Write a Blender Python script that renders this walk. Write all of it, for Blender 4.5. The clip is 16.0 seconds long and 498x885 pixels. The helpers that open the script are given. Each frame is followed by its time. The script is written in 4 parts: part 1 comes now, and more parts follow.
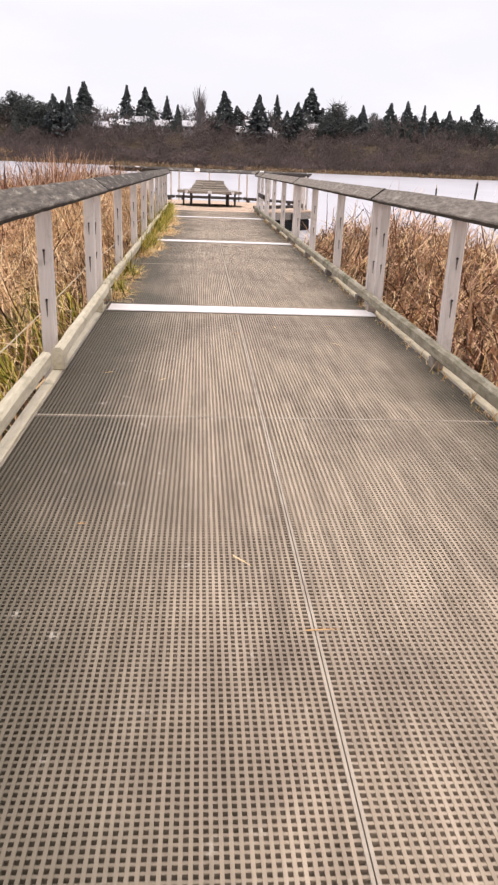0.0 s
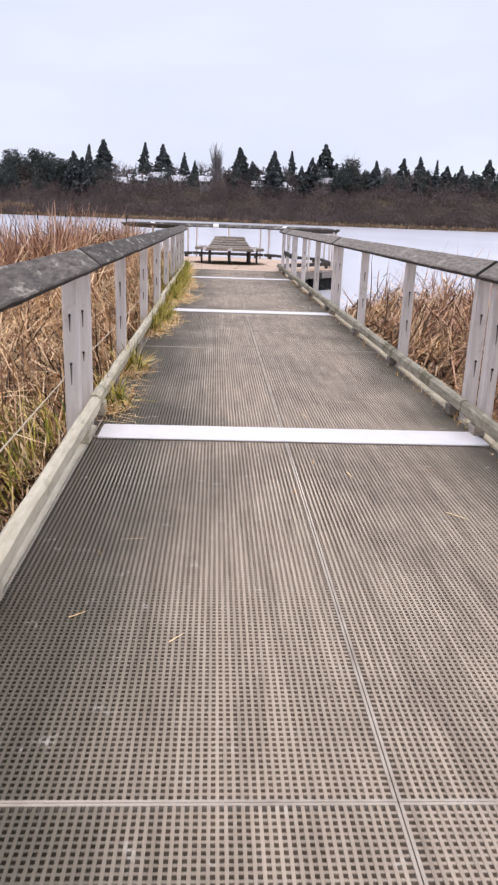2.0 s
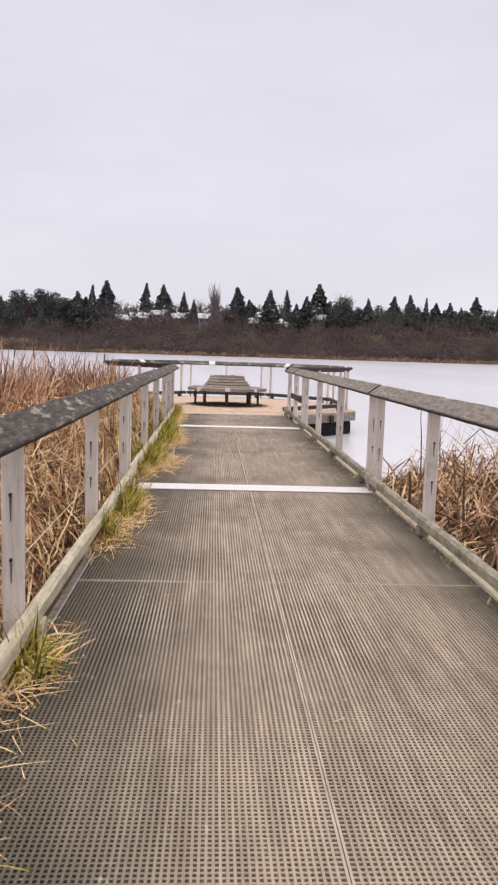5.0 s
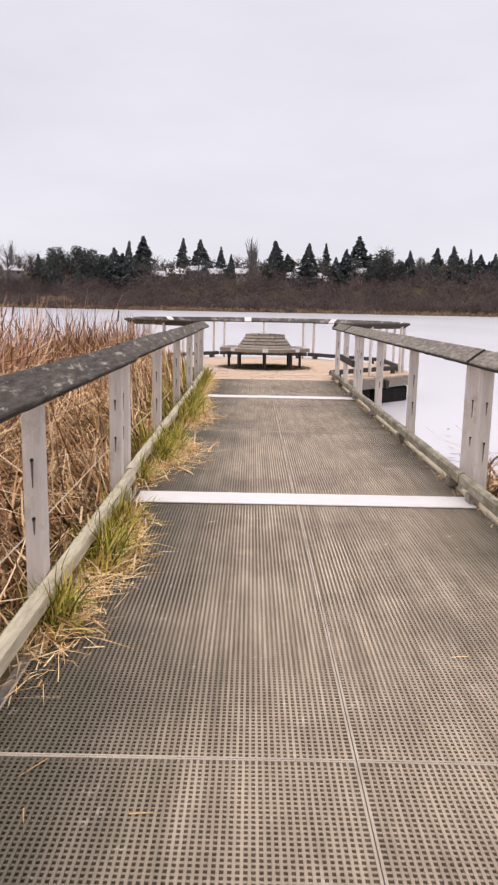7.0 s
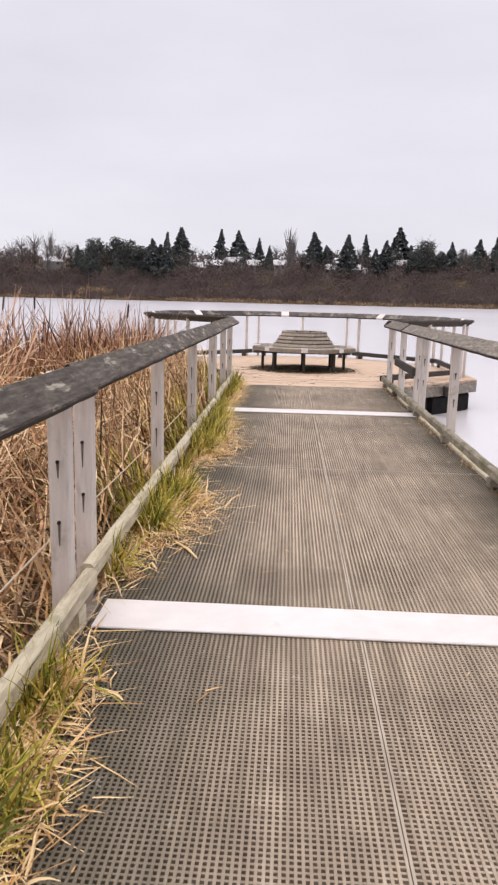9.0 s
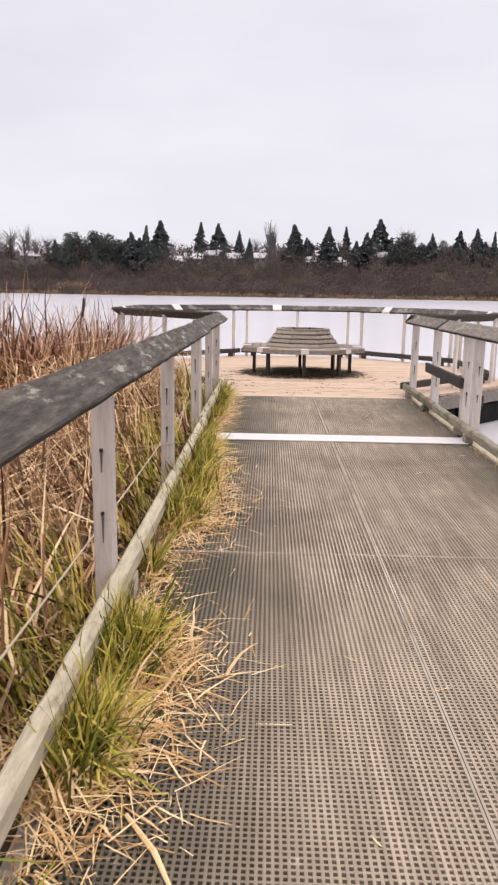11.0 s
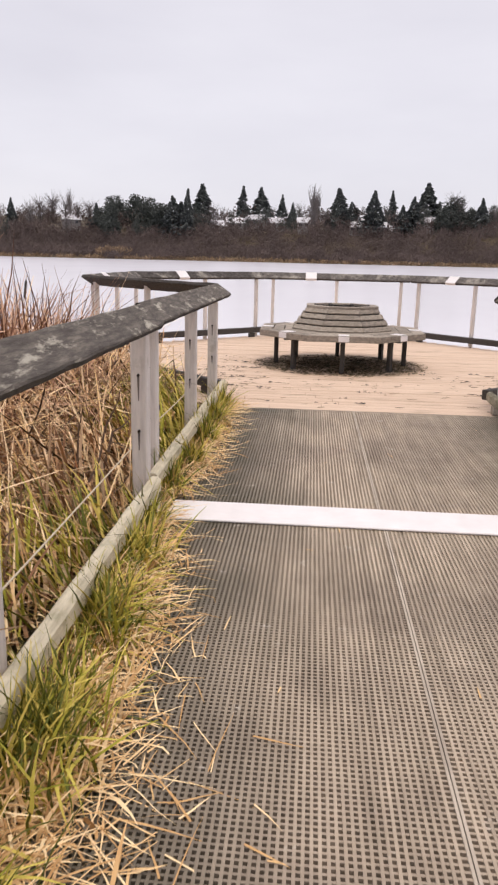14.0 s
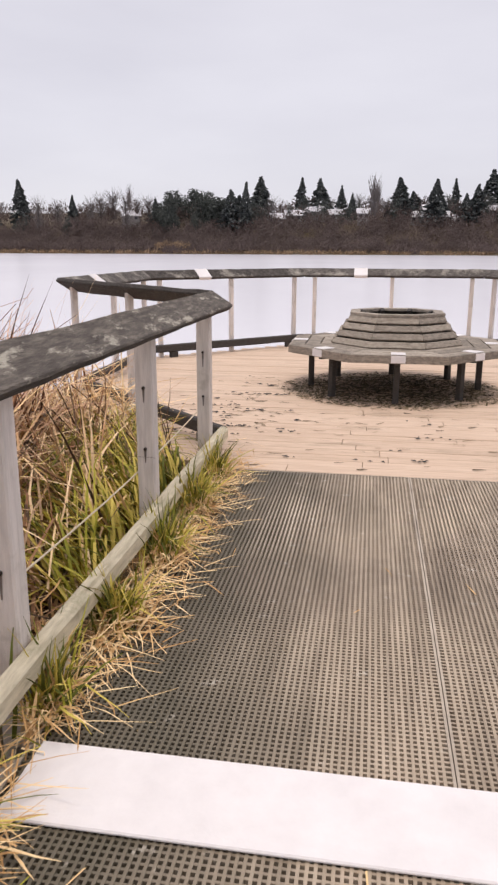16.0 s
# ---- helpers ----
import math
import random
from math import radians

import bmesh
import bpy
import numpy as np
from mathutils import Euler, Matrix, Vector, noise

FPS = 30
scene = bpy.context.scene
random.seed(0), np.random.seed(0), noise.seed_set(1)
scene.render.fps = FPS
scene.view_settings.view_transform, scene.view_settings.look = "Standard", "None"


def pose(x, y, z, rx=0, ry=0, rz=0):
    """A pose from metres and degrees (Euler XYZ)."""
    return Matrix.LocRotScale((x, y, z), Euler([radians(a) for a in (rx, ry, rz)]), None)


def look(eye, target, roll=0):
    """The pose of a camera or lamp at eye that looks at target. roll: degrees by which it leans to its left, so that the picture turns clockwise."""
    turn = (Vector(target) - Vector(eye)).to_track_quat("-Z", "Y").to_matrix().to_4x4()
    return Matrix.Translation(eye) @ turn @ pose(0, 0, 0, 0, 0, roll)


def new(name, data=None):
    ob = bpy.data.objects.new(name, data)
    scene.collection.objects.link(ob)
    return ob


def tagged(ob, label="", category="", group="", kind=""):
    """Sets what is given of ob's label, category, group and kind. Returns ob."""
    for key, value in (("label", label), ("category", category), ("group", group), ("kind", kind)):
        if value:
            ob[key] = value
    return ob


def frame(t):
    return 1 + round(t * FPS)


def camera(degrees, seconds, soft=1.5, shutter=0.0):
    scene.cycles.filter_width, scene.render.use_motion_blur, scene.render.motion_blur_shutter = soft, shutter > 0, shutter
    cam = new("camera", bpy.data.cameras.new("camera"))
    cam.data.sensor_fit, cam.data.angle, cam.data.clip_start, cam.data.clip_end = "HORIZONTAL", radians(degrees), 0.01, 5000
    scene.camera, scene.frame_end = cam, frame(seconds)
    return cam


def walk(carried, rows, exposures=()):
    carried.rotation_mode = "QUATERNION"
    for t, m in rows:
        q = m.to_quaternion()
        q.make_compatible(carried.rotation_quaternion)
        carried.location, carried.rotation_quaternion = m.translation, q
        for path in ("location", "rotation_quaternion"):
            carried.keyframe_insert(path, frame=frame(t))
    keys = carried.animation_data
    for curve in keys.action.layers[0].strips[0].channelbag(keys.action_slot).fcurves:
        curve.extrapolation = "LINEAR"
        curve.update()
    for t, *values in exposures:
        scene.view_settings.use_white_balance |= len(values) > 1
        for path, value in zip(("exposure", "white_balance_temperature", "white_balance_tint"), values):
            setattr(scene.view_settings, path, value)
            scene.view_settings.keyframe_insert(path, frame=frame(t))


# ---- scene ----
cam = camera(37.4, 16.0, soft=2.4, shutter=0.1)
PATH = [
    (0, (-0.443, -6.303, 1.184), (-0.301, -4.436, 0.482), 2.3),
    (0.5, (-0.472, -5.755, 1.198), (-0.382, -3.896, 0.467), 1.5),
    (1, (-0.49, -5.315, 1.265), (-0.391, -3.46, 0.525), 1.5),
    (1.5, (-0.537, -4.687, 1.233), (-0.501, -2.801, 0.569), 1.4),
    (2, (-0.549, -4.129, 1.241), (-0.447, -2.218, 0.66), 2.1),
    (2.5, (-0.562, -3.646, 1.308), (-0.482, -1.698, 0.862), 2.0),
    (3, (-0.584, -3.153, 1.341), (-0.481, -1.178, 1.042), 2.3),
    (3.5, (-0.519, -2.654, 1.316), (-0.414, -0.676, 1.043), 2.3),
    (4, (-0.543, -2.079, 1.326), (-0.461, -0.096, 1.081), 1.9),
    (4.2, (-0.502, -1.859, 1.332), (-0.403, 0.124, 1.096), 1.8),
    (6.3, (-0.478, 0.447, 1.303), (-0.387, 2.422, 0.997), 1.5),
    (6.5, (-0.462, 0.646, 1.335), (-0.391, 2.618, 1.01), 1.2),
    (7, (-0.442, 1.225, 1.301), (-0.444, 3.193, 0.941), 1.1),
    (7.5, (-0.47, 1.746, 1.298), (-0.493, 3.709, 0.913), 1.4),
    (8, (-0.427, 2.286, 1.271), (-0.472, 4.243, 0.865), 1.5),
    (8.5, (-0.443, 2.803, 1.293), (-0.533, 4.763, 0.906), 1.6),
    (8.7, (-0.429, 2.986, 1.333), (-0.523, 4.946, 0.948), 1.5),
    (10.8, (-0.699, 5.236, 1.281), (-0.819, 7.199, 0.918), 1.0),
    (11, (-0.697, 5.495, 1.294), (-0.747, 7.455, 0.895), 0.9),
    (11.5, (-0.688, 5.961, 1.303), (-0.684, 7.909, 0.852), 1.4),
    (12, (-0.665, 6.47, 1.307), (-0.624, 8.425, 0.889), 1.6),
    (12.5, (-0.6, 7.021, 1.27), (-0.566, 8.973, 0.837), 1.5),
    (13, (-0.565, 7.467, 1.255), (-0.598, 9.415, 0.803), 1.5),
    (13.5, (-0.527, 7.999, 1.268), (-0.584, 9.94, 0.79), 1.7),
    (14, (-0.524, 8.535, 1.272), (-0.678, 10.468, 0.785), 1.3),
    (14.5, (-0.496, 9.069, 1.289), (-0.687, 10.996, 0.79), 1.1),
    (15, (-0.459, 9.569, 1.292), (-0.732, 11.486, 0.793), 0.5),
    (15.5, (-0.422, 10.14, 1.273), (-0.681, 12.058, 0.769), 0.5),
    (16, (-0.39, 10.622, 1.288), (-0.702, 12.531, 0.782), 0.2),
]
walk(cam, [(t, look(eye, target, roll)) for t, eye, target, roll in PATH],
     [(0, 0.36, 6600, 10), (0.5, 0.38, 6600, 10), (1, 0.40, 6150, 10), (1.5, 0.38, 5950, 10), (2, 0.2, 5850, 10), (2.5, 0.13, 6400, 10), (3, 0.03, 6450, 10), (3.5, 0.01, 6450, 10),
      (7, 0.12, 6500, 10), (8.5, 0.1, 6500, 10), (11.5, 0.18, 6550, 10), (13.5, 0.11, 6550, 10), (15, 0.1, 6550, 10), (16, 0.03, 6500, 10)])

# ---- world and light ----
world = bpy.data.worlds.new("overcast_sky")
scene.world = world
world.use_nodes = True
wt = world.node_tree
wt.nodes.clear()
w_out = wt.nodes.new("ShaderNodeOutputWorld")
w_add = wt.nodes.new("ShaderNodeAddShader")
w_sky = wt.nodes.new("ShaderNodeTexSky")
w_sky.sky_type = "NISHITA"
w_sky.sun_disc = False
w_sky.sun_elevation, w_sky.sun_rotation = radians(80), radians(195)
w_bg1 = wt.nodes.new("ShaderNodeBackground")
w_bg1.inputs["Strength"].default_value = 0.012
w_bg2 = wt.nodes.new("ShaderNodeBackground")
w_bg2.inputs["Strength"].default_value = 0.88
w_co = wt.nodes.new("ShaderNodeTexCoord")
w_map = wt.nodes.new("ShaderNodeMapping")
w_map.inputs["Scale"].default_value = (1.0, 1.0, 3.5)
w_no = wt.nodes.new("ShaderNodeTexNoise")
w_no.inputs["Scale"].default_value = 2.2
w_no.inputs["Detail"].default_value = 5
w_no.inputs["Roughness"].default_value = 0.5
w_ramp = wt.nodes.new("ShaderNodeValToRGB")
w_ramp.color_ramp.elements[0].position = 0.35
w_ramp.color_ramp.elements[0].color = (0.755, 0.73, 0.80, 1)
w_ramp.color_ramp.elements[1].position = 0.68
w_ramp.color_ramp.elements[1].color = (0.85, 0.825, 0.89, 1)
wt.links.new(w_co.outputs["Generated"], w_map.inputs["Vector"])
wt.links.new(w_map.outputs["Vector"], w_no.inputs["Vector"])
wt.links.new(w_no.outputs["Fac"], w_ramp.inputs["Fac"])
wt.links.new(w_ramp.outputs["Color"], w_bg2.inputs["Color"])
# an overcast sky is brightest overhead
w_sep = wt.nodes.new("ShaderNodeSeparateXYZ")
w_grad = wt.nodes.new("ShaderNodeMapRange")
w_grad.inputs["From Min"].default_value, w_grad.inputs["From Max"].default_value = 0.5, 1.0
w_grad.inputs["To Min"].default_value, w_grad.inputs["To Max"].default_value = 0.88, 1.5
wt.links.new(w_co.outputs["Generated"], w_sep.inputs["Vector"])
wt.links.new(w_sep.outputs["Z"], w_grad.inputs["Value"])
wt.links.new(w_grad.outputs["Result"], w_bg2.inputs["Strength"])
wt.links.new(w_sky.outputs["Color"], w_bg1.inputs["Color"])
wt.links.new(w_bg1.outputs["Background"], w_add.inputs[0])
wt.links.new(w_bg2.outputs["Background"], w_add.inputs[1])
wt.links.new(w_add.outputs["Shader"], w_out.inputs["Surface"])

sun_data = bpy.data.lights.new("sun", "SUN")
sun_data.energy, sun_data.angle, sun_data.color = 1.35, radians(25), (1.0, 0.87, 0.72)
sun = new("sun", sun_data)
sun.matrix_world = look((0, 0, 40), (-1, 3, 20))

# ---- materials ----


def material(name, colours, scale=8.0, stretch=(1, 1, 1), rough=0.85, bump=0.3, bump_scale=60.0, island=0.0, obj=0.0,
             coords="Object", stains=None, stain_scale=1.2, stain_range=(0.5, 0.7), metal=0.0, spec=0.35, edges_and_scuffs=False, stain_stretch=(1, 1, 1)):
    """Noise-driven surface: two scales of colour, an optional stain layer, fine relief."""
    m = bpy.data.materials.new(name)
    m.use_nodes = True
    nt = m.node_tree
    n, l = nt.nodes, nt.links
    bsdf = n["Principled BSDF"]
    co = n.new("ShaderNodeNewGeometry") if coords == "World" else n.new("ShaderNodeTexCoord")
    coords = "Position" if coords == "World" else coords
    mp = n.new("ShaderNodeMapping")
    mp.inputs["Scale"].default_value = stretch
    l.new(co.outputs[coords], mp.inputs["Vector"])
    no = n.new("ShaderNodeTexNoise")
    no.inputs["Scale"].default_value, no.inputs["Detail"].default_value, no.inputs["Roughness"].default_value = scale, 6, 0.65
    l.new(mp.outputs["Vector"], no.inputs["Vector"])
    fac = no.outputs["Fac"]
    if island or obj:
        src = n.new("ShaderNodeNewGeometry").outputs["Random Per Island"] if island else n.new("ShaderNodeObjectInfo").outputs["Random"]
        mul = n.new("ShaderNodeMath")
        mul.operation = "MULTIPLY_ADD"
        mul.inputs[1].default_value = island or obj
        l.new(src, mul.inputs[0])
        half = n.new("ShaderNodeMath")
        half.operation = "SUBTRACT"
        half.inputs[1].default_value = (island or obj) / 2
        l.new(fac, half.inputs[0])
        l.new(half.outputs[0], mul.inputs[2])
        fac = mul.outputs[0]
    ramp = n.new("ShaderNodeValToRGB")
    els = ramp.color_ramp.elements
    while len(els) < len(colours):
        els.new(0.5)
    for i, c in enumerate(colours):
        els[i].position = 0.25 + 0.5 * i / max(1, len(colours) - 1)
        els[i].color = (*c, 1)
    l.new(fac, ramp.inputs["Fac"])
    col = ramp.outputs["Color"]
    if stains:
        s = n.new("ShaderNodeTexNoise")
        s.inputs["Scale"].default_value, s.inputs["Detail"].default_value, s.inputs["Roughness"].default_value = stain_scale, 7, 0.7
        stain_map = n.new("ShaderNodeMapping")
        stain_map.inputs["Scale"].default_value = stain_stretch
        l.new(co.outputs[coords], stain_map.inputs["Vector"])
        l.new(stain_map.outputs["Vector"], s.inputs["Vector"])
        r2 = n.new("ShaderNodeMapRange")
        r2.inputs["From Min"].default_value, r2.inputs["From Max"].default_value = stain_range
        l.new(s.outputs["Fac"], r2.inputs["Value"])
        mix = n.new("ShaderNodeMix")
        mix.data_type = "RGBA"
        l.new(r2.outputs["Result"], mix.inputs["Factor"])
        l.new(col, mix.inputs["A"])
        mix.inputs["B"].default_value = (*stains, 1)
        col = mix.outputs["Result"]
    if edges_and_scuffs:
        # darker olive-brown towards both kerbs, broken up by noise
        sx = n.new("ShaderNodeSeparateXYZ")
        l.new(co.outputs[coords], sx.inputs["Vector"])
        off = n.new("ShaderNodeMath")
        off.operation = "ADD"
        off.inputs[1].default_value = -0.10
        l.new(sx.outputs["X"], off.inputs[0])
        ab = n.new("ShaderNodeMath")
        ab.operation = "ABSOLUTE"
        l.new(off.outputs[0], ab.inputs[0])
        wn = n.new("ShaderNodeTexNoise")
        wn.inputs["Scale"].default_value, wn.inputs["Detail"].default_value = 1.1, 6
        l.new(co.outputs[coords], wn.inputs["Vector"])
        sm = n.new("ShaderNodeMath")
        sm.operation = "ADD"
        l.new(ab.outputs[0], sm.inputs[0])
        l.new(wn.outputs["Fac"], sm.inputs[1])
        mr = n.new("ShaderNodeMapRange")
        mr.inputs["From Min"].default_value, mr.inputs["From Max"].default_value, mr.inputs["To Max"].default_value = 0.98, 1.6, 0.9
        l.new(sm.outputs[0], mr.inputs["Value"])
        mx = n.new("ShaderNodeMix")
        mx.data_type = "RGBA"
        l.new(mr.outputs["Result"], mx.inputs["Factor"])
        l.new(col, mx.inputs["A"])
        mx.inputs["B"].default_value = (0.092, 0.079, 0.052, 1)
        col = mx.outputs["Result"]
        # pale scuffs and droppings
        pn = n.new("ShaderNodeTexNoise")
        pn.inputs["Scale"].default_value, pn.inputs["Detail"].default_value, pn.inputs["Roughness"].default_value = 9, 5, 0.7
        l.new(co.outputs[coords], pn.inputs["Vector"])
        pr = n.new("ShaderNodeMapRange")
        pr.inputs["From Min"].default_value, pr.inputs["From Max"].default_value, pr.inputs["To Max"].default_value = 0.62, 0.76, 0.8
        l.new(pn.outputs["Fac"], pr.inputs["Value"])
        px = n.new("ShaderNodeMix")
        px.data_type = "RGBA"
        l.new(pr.outputs["Result"], px.inputs["Factor"])
        l.new(col, px.inputs["A"])
        px.inputs["B"].default_value = (0.64, 0.58, 0.50, 1)
        col = px.outputs["Result"]
    l.new(col, bsdf.inputs["Base Color"])
    bsdf.inputs["Roughness"].default_value = rough
    bsdf.inputs["Metallic"].default_value = metal
    bsdf.inputs["Specular IOR Level"].default_value = spec
    if bump:
        bn = n.new("ShaderNodeTexNoise")
        bn.inputs["Scale"].default_value, bn.inputs["Detail"].default_value = bump_scale, 4
        l.new(mp.outputs["Vector"], bn.inputs["Vector"])
        b = n.new("ShaderNodeBump")
        b.inputs["Strength"].default_value, b.inputs["Distance"].default_value = bump, 0.01
        l.new(bn.outputs["Fac"], b.inputs["Height"])
        l.new(b.outputs["Normal"], bsdf.inputs["Normal"])
    return m


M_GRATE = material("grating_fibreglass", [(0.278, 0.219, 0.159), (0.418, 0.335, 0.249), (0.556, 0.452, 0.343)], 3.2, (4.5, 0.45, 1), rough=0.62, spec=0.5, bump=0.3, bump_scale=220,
                   stains=(0.165, 0.125, 0.095), stain_scale=0.7, stain_range=(0.47, 0.78), coords="World", edges_and_scuffs=True, obj=0.14)
M_RIM = material("grating_rim", [(0.36, 0.30, 0.235), (0.54, 0.465, 0.38)], 7, rough=0.75, bump=0.2, bump_scale=200, stains=(0.25, 0.2, 0.16), stain_scale=1.5, stain_range=(0.5, 0.75), coords="World")
M_PLATE = material("pale_metal_plate", [(0.70, 0.66, 0.65), (0.82, 0.78, 0.77)], 6, rough=0.45, bump=0.08, bump_scale=120,
                   stains=(0.5, 0.44, 0.38), stain_scale=5, stain_range=(0.66, 0.85))
M_POST = material("pale_post_wood", [(0.58, 0.52, 0.475), (0.73, 0.66, 0.605), (0.82, 0.745, 0.69)], 9, (5, 5, 0.5), 0.85, 0.2, 80, obj=0.25,
                  stains=(0.40, 0.35, 0.28), stain_scale=5, stain_range=(0.56, 0.8))
M_RAIL = material("weathered_rail_wood", [(0.04, 0.033, 0.028), (0.115, 0.098, 0.084), (0.25, 0.215, 0.18)], 9, (5, 0.8, 5), 0.9, 0.9, 55,
                  stains=(0.44, 0.405, 0.335), stain_scale=16, stain_range=(0.55, 0.64), obj=0.15, stain_stretch=(1, 0.28, 1))
M_RAIL_X = material("weathered_rail_wood_cross", [(0.035, 0.029, 0.026), (0.085, 0.074, 0.066), (0.17, 0.15, 0.135)], 12, (1.5, 1.5, 3), 0.9, 0.5, 60,
                    stains=(0.42, 0.385, 0.33), stain_scale=4, stain_range=(0.50, 0.70), obj=0.2)
M_KERB = material("kerb_wood", [(0.45, 0.39, 0.27), (0.69, 0.61, 0.445), (0.81, 0.73, 0.56)], 10, (4, 0.6, 4), 0.9, 0.4, 70,
                  stains=(0.24, 0.23, 0.13), stain_scale=5, stain_range=(0.55, 0.78), obj=0.2)
# near-black rail wood: shade painted onto the rail's sides and underside
M_EDGE_SHADE = material("shaded_rail_edge", [(0.025, 0.021, 0.019), (0.055, 0.047, 0.041), (0.10, 0.085, 0.073)], 10, (4, 0.8, 8), 0.9, 0.5, 60)
M_KERB_R = material("mossy_kerb_wood", [(0.17, 0.15, 0.105), (0.36, 0.32, 0.235), (0.56, 0.50, 0.39)], 8, (4, 0.8, 4), 0.9, 0.4, 70,
                    stains=(0.13, 0.125, 0.06), stain_scale=4, stain_range=(0.48, 0.68), obj=0.2)
M_RAIL_R = material("bleached_rail_wood", [(0.09, 0.076, 0.064), (0.20, 0.173, 0.148), (0.36, 0.315, 0.27)], 10, (4, 1.0, 4), 0.9, 0.8, 55,
                    stains=(0.45, 0.41, 0.35), stain_scale=12, stain_range=(0.55, 0.68), obj=0.2, stain_stretch=(1, 0.28, 1))
M_DARKWOOD = material("dark_wood", [(0.035, 0.03, 0.027), (0.08, 0.07, 0.062)], 14, (2, 2, 4), 0.75, 0.4, 60)
# for litter in the board joints and the dark shade disc under the bench
M_LITTER_SHADE = material("litter_and_shade", [(0.06, 0.045, 0.025), (0.13, 0.10, 0.06), (0.24, 0.18, 0.11)], 4, rough=0.9, bump=0, island=0.8, spec=0.2)
M_PLANK = material("platform_plank_wood", [(0.50, 0.365, 0.265), (0.625, 0.468, 0.35), (0.71, 0.55, 0.425)], 5, (0.5, 6, 6), 0.85, 0.35, 50, obj=0.14,
                   stains=(0.25, 0.19, 0.13), stain_scale=3.0, stain_range=(0.56, 0.82), stain_stretch=(0.4, 1, 1))
M_BENCH = material("bench_wood", [(0.165, 0.14, 0.115), (0.31, 0.265, 0.218), (0.46, 0.395, 0.322)], 9, (2, 2, 6), 0.88, 0.45, 60, obj=0.3,
                   stains=(0.10, 0.09, 0.075), stain_scale=5, stain_range=(0.58, 0.8))
M_BOLT = material("rusty_bolt", [(0.03, 0.025, 0.022), (0.07, 0.05, 0.04)], 40, rough=0.6, bump=0.2, metal=0.6)
M_RUST = material("rust_streak", [(0.10, 0.08, 0.068), (0.24, 0.20, 0.175)], 30, rough=0.9, bump=0.0)
M_STRAW = material("dead_reed", [(0.22, 0.11, 0.055), (0.61, 0.36, 0.195), (0.89, 0.66, 0.415)], 3, rough=0.8, bump=0, island=1.0, spec=0.2)
M_RUSSET = material("russet_reed", [(0.13, 0.06, 0.036), (0.38, 0.205, 0.125), (0.68, 0.43, 0.285)], 3, rough=0.8, bump=0, island=1.0, spec=0.2)
M_STRAW_DK = material("dark_reed", [(0.075, 0.045, 0.028), (0.20, 0.12, 0.068), (0.40, 0.26, 0.155)], 3, rough=0.85, bump=0, island=1.0, spec=0.2)
M_PALE = material("pale_straw", [(0.55, 0.325, 0.14), (0.81, 0.55, 0.275), (0.92, 0.70, 0.41)], 3, rough=0.8, bump=0, island=0.9, spec=0.25)
M_GRASS = material("green_grass", [(0.10, 0.108, 0.014), (0.35, 0.33, 0.034), (0.65, 0.51, 0.115)], 3, rough=0.7, bump=0, island=1.0, spec=0.3)
M_GROUND = material("marsh_ground", [(0.04, 0.028, 0.018), (0.10, 0.075, 0.042), (0.17, 0.125, 0.07)], 0.9, rough=0.95, bump=0.6, bump_scale=9,
                    stains=(0.085, 0.062, 0.04), stain_scale=0.5, stain_range=(0.5, 0.7))
# distance haze is mixed into the conifer and evergreen base colours
M_CONIFER = material("hazy_conifer_needles", [(0.085, 0.094, 0.096), (0.115, 0.125, 0.124), (0.15, 0.158, 0.15)], 0.6, rough=1.0, bump=0, island=0.6, spec=0.0)
M_BRUSH = material("bare_brush", [(0.095, 0.073, 0.068), (0.148, 0.114, 0.105), (0.22, 0.17, 0.154)], 0.09, rough=0.95, bump=0, island=0.14, spec=0.1)
M_BROAD = material("hazy_evergreen_leaves", [(0.07, 0.078, 0.074), (0.098, 0.107, 0.099), (0.13, 0.137, 0.12)], 0.6, rough=0.9, bump=0, island=0.4, spec=0.0)
M_TWIG = material("bare_twigs", [(0.16, 0.14, 0.135), (0.26, 0.235, 0.23)], 0.5, rough=0.95, bump=0, island=0.5, spec=0.1)
M_BARK = material("bark", [(0.04, 0.032, 0.026), (0.09, 0.07, 0.055)], 2, rough=0.95, bump=0.3, bump_scale=8)
M_REEDBAND = material("shore_reeds", [(0.22, 0.15, 0.095), (0.40, 0.285, 0.18)], 0.4, rough=0.95, bump=0, island=0.8, spec=0.1)
M_HOUSE = material("house_wall", [(0.30, 0.28, 0.27), (0.55, 0.53, 0.52)], 0.4, rough=0.9, bump=0, obj=0.9)
M_ROOF = material("frosted_roof", [(0.42, 0.41, 0.43), (0.68, 0.67, 0.70)], 0.3, rough=0.85, bump=0.1, bump_scale=2, obj=0.8)
M_GLASS = material("dark_window", [(0.03, 0.035, 0.045), (0.07, 0.075, 0.085)], 1, rough=0.1, bump=0, spec=0.5)
M_FLOAT = material("black_float", [(0.012, 0.012, 0.013), (0.035, 0.032, 0.03)], 6, rough=0.85, bump=0.2, bump_scale=25, spec=0.08)
M_WIRE = material("pale_rope", [(0.55, 0.45, 0.32), (0.70, 0.60, 0.45)], 60, rough=0.9, bump=0.2, bump_scale=300)
# the sky's reflection is painted into the water's pale base colour
M_WATER = material("sky_tinted_water", [(0.66, 0.64, 0.685), (0.76, 0.74, 0.785)], 0.05, (1, 0.35, 1), 0.22, 0.05, 1.6, spec=0.5, coords="Object")

# ---- mesh helpers ----


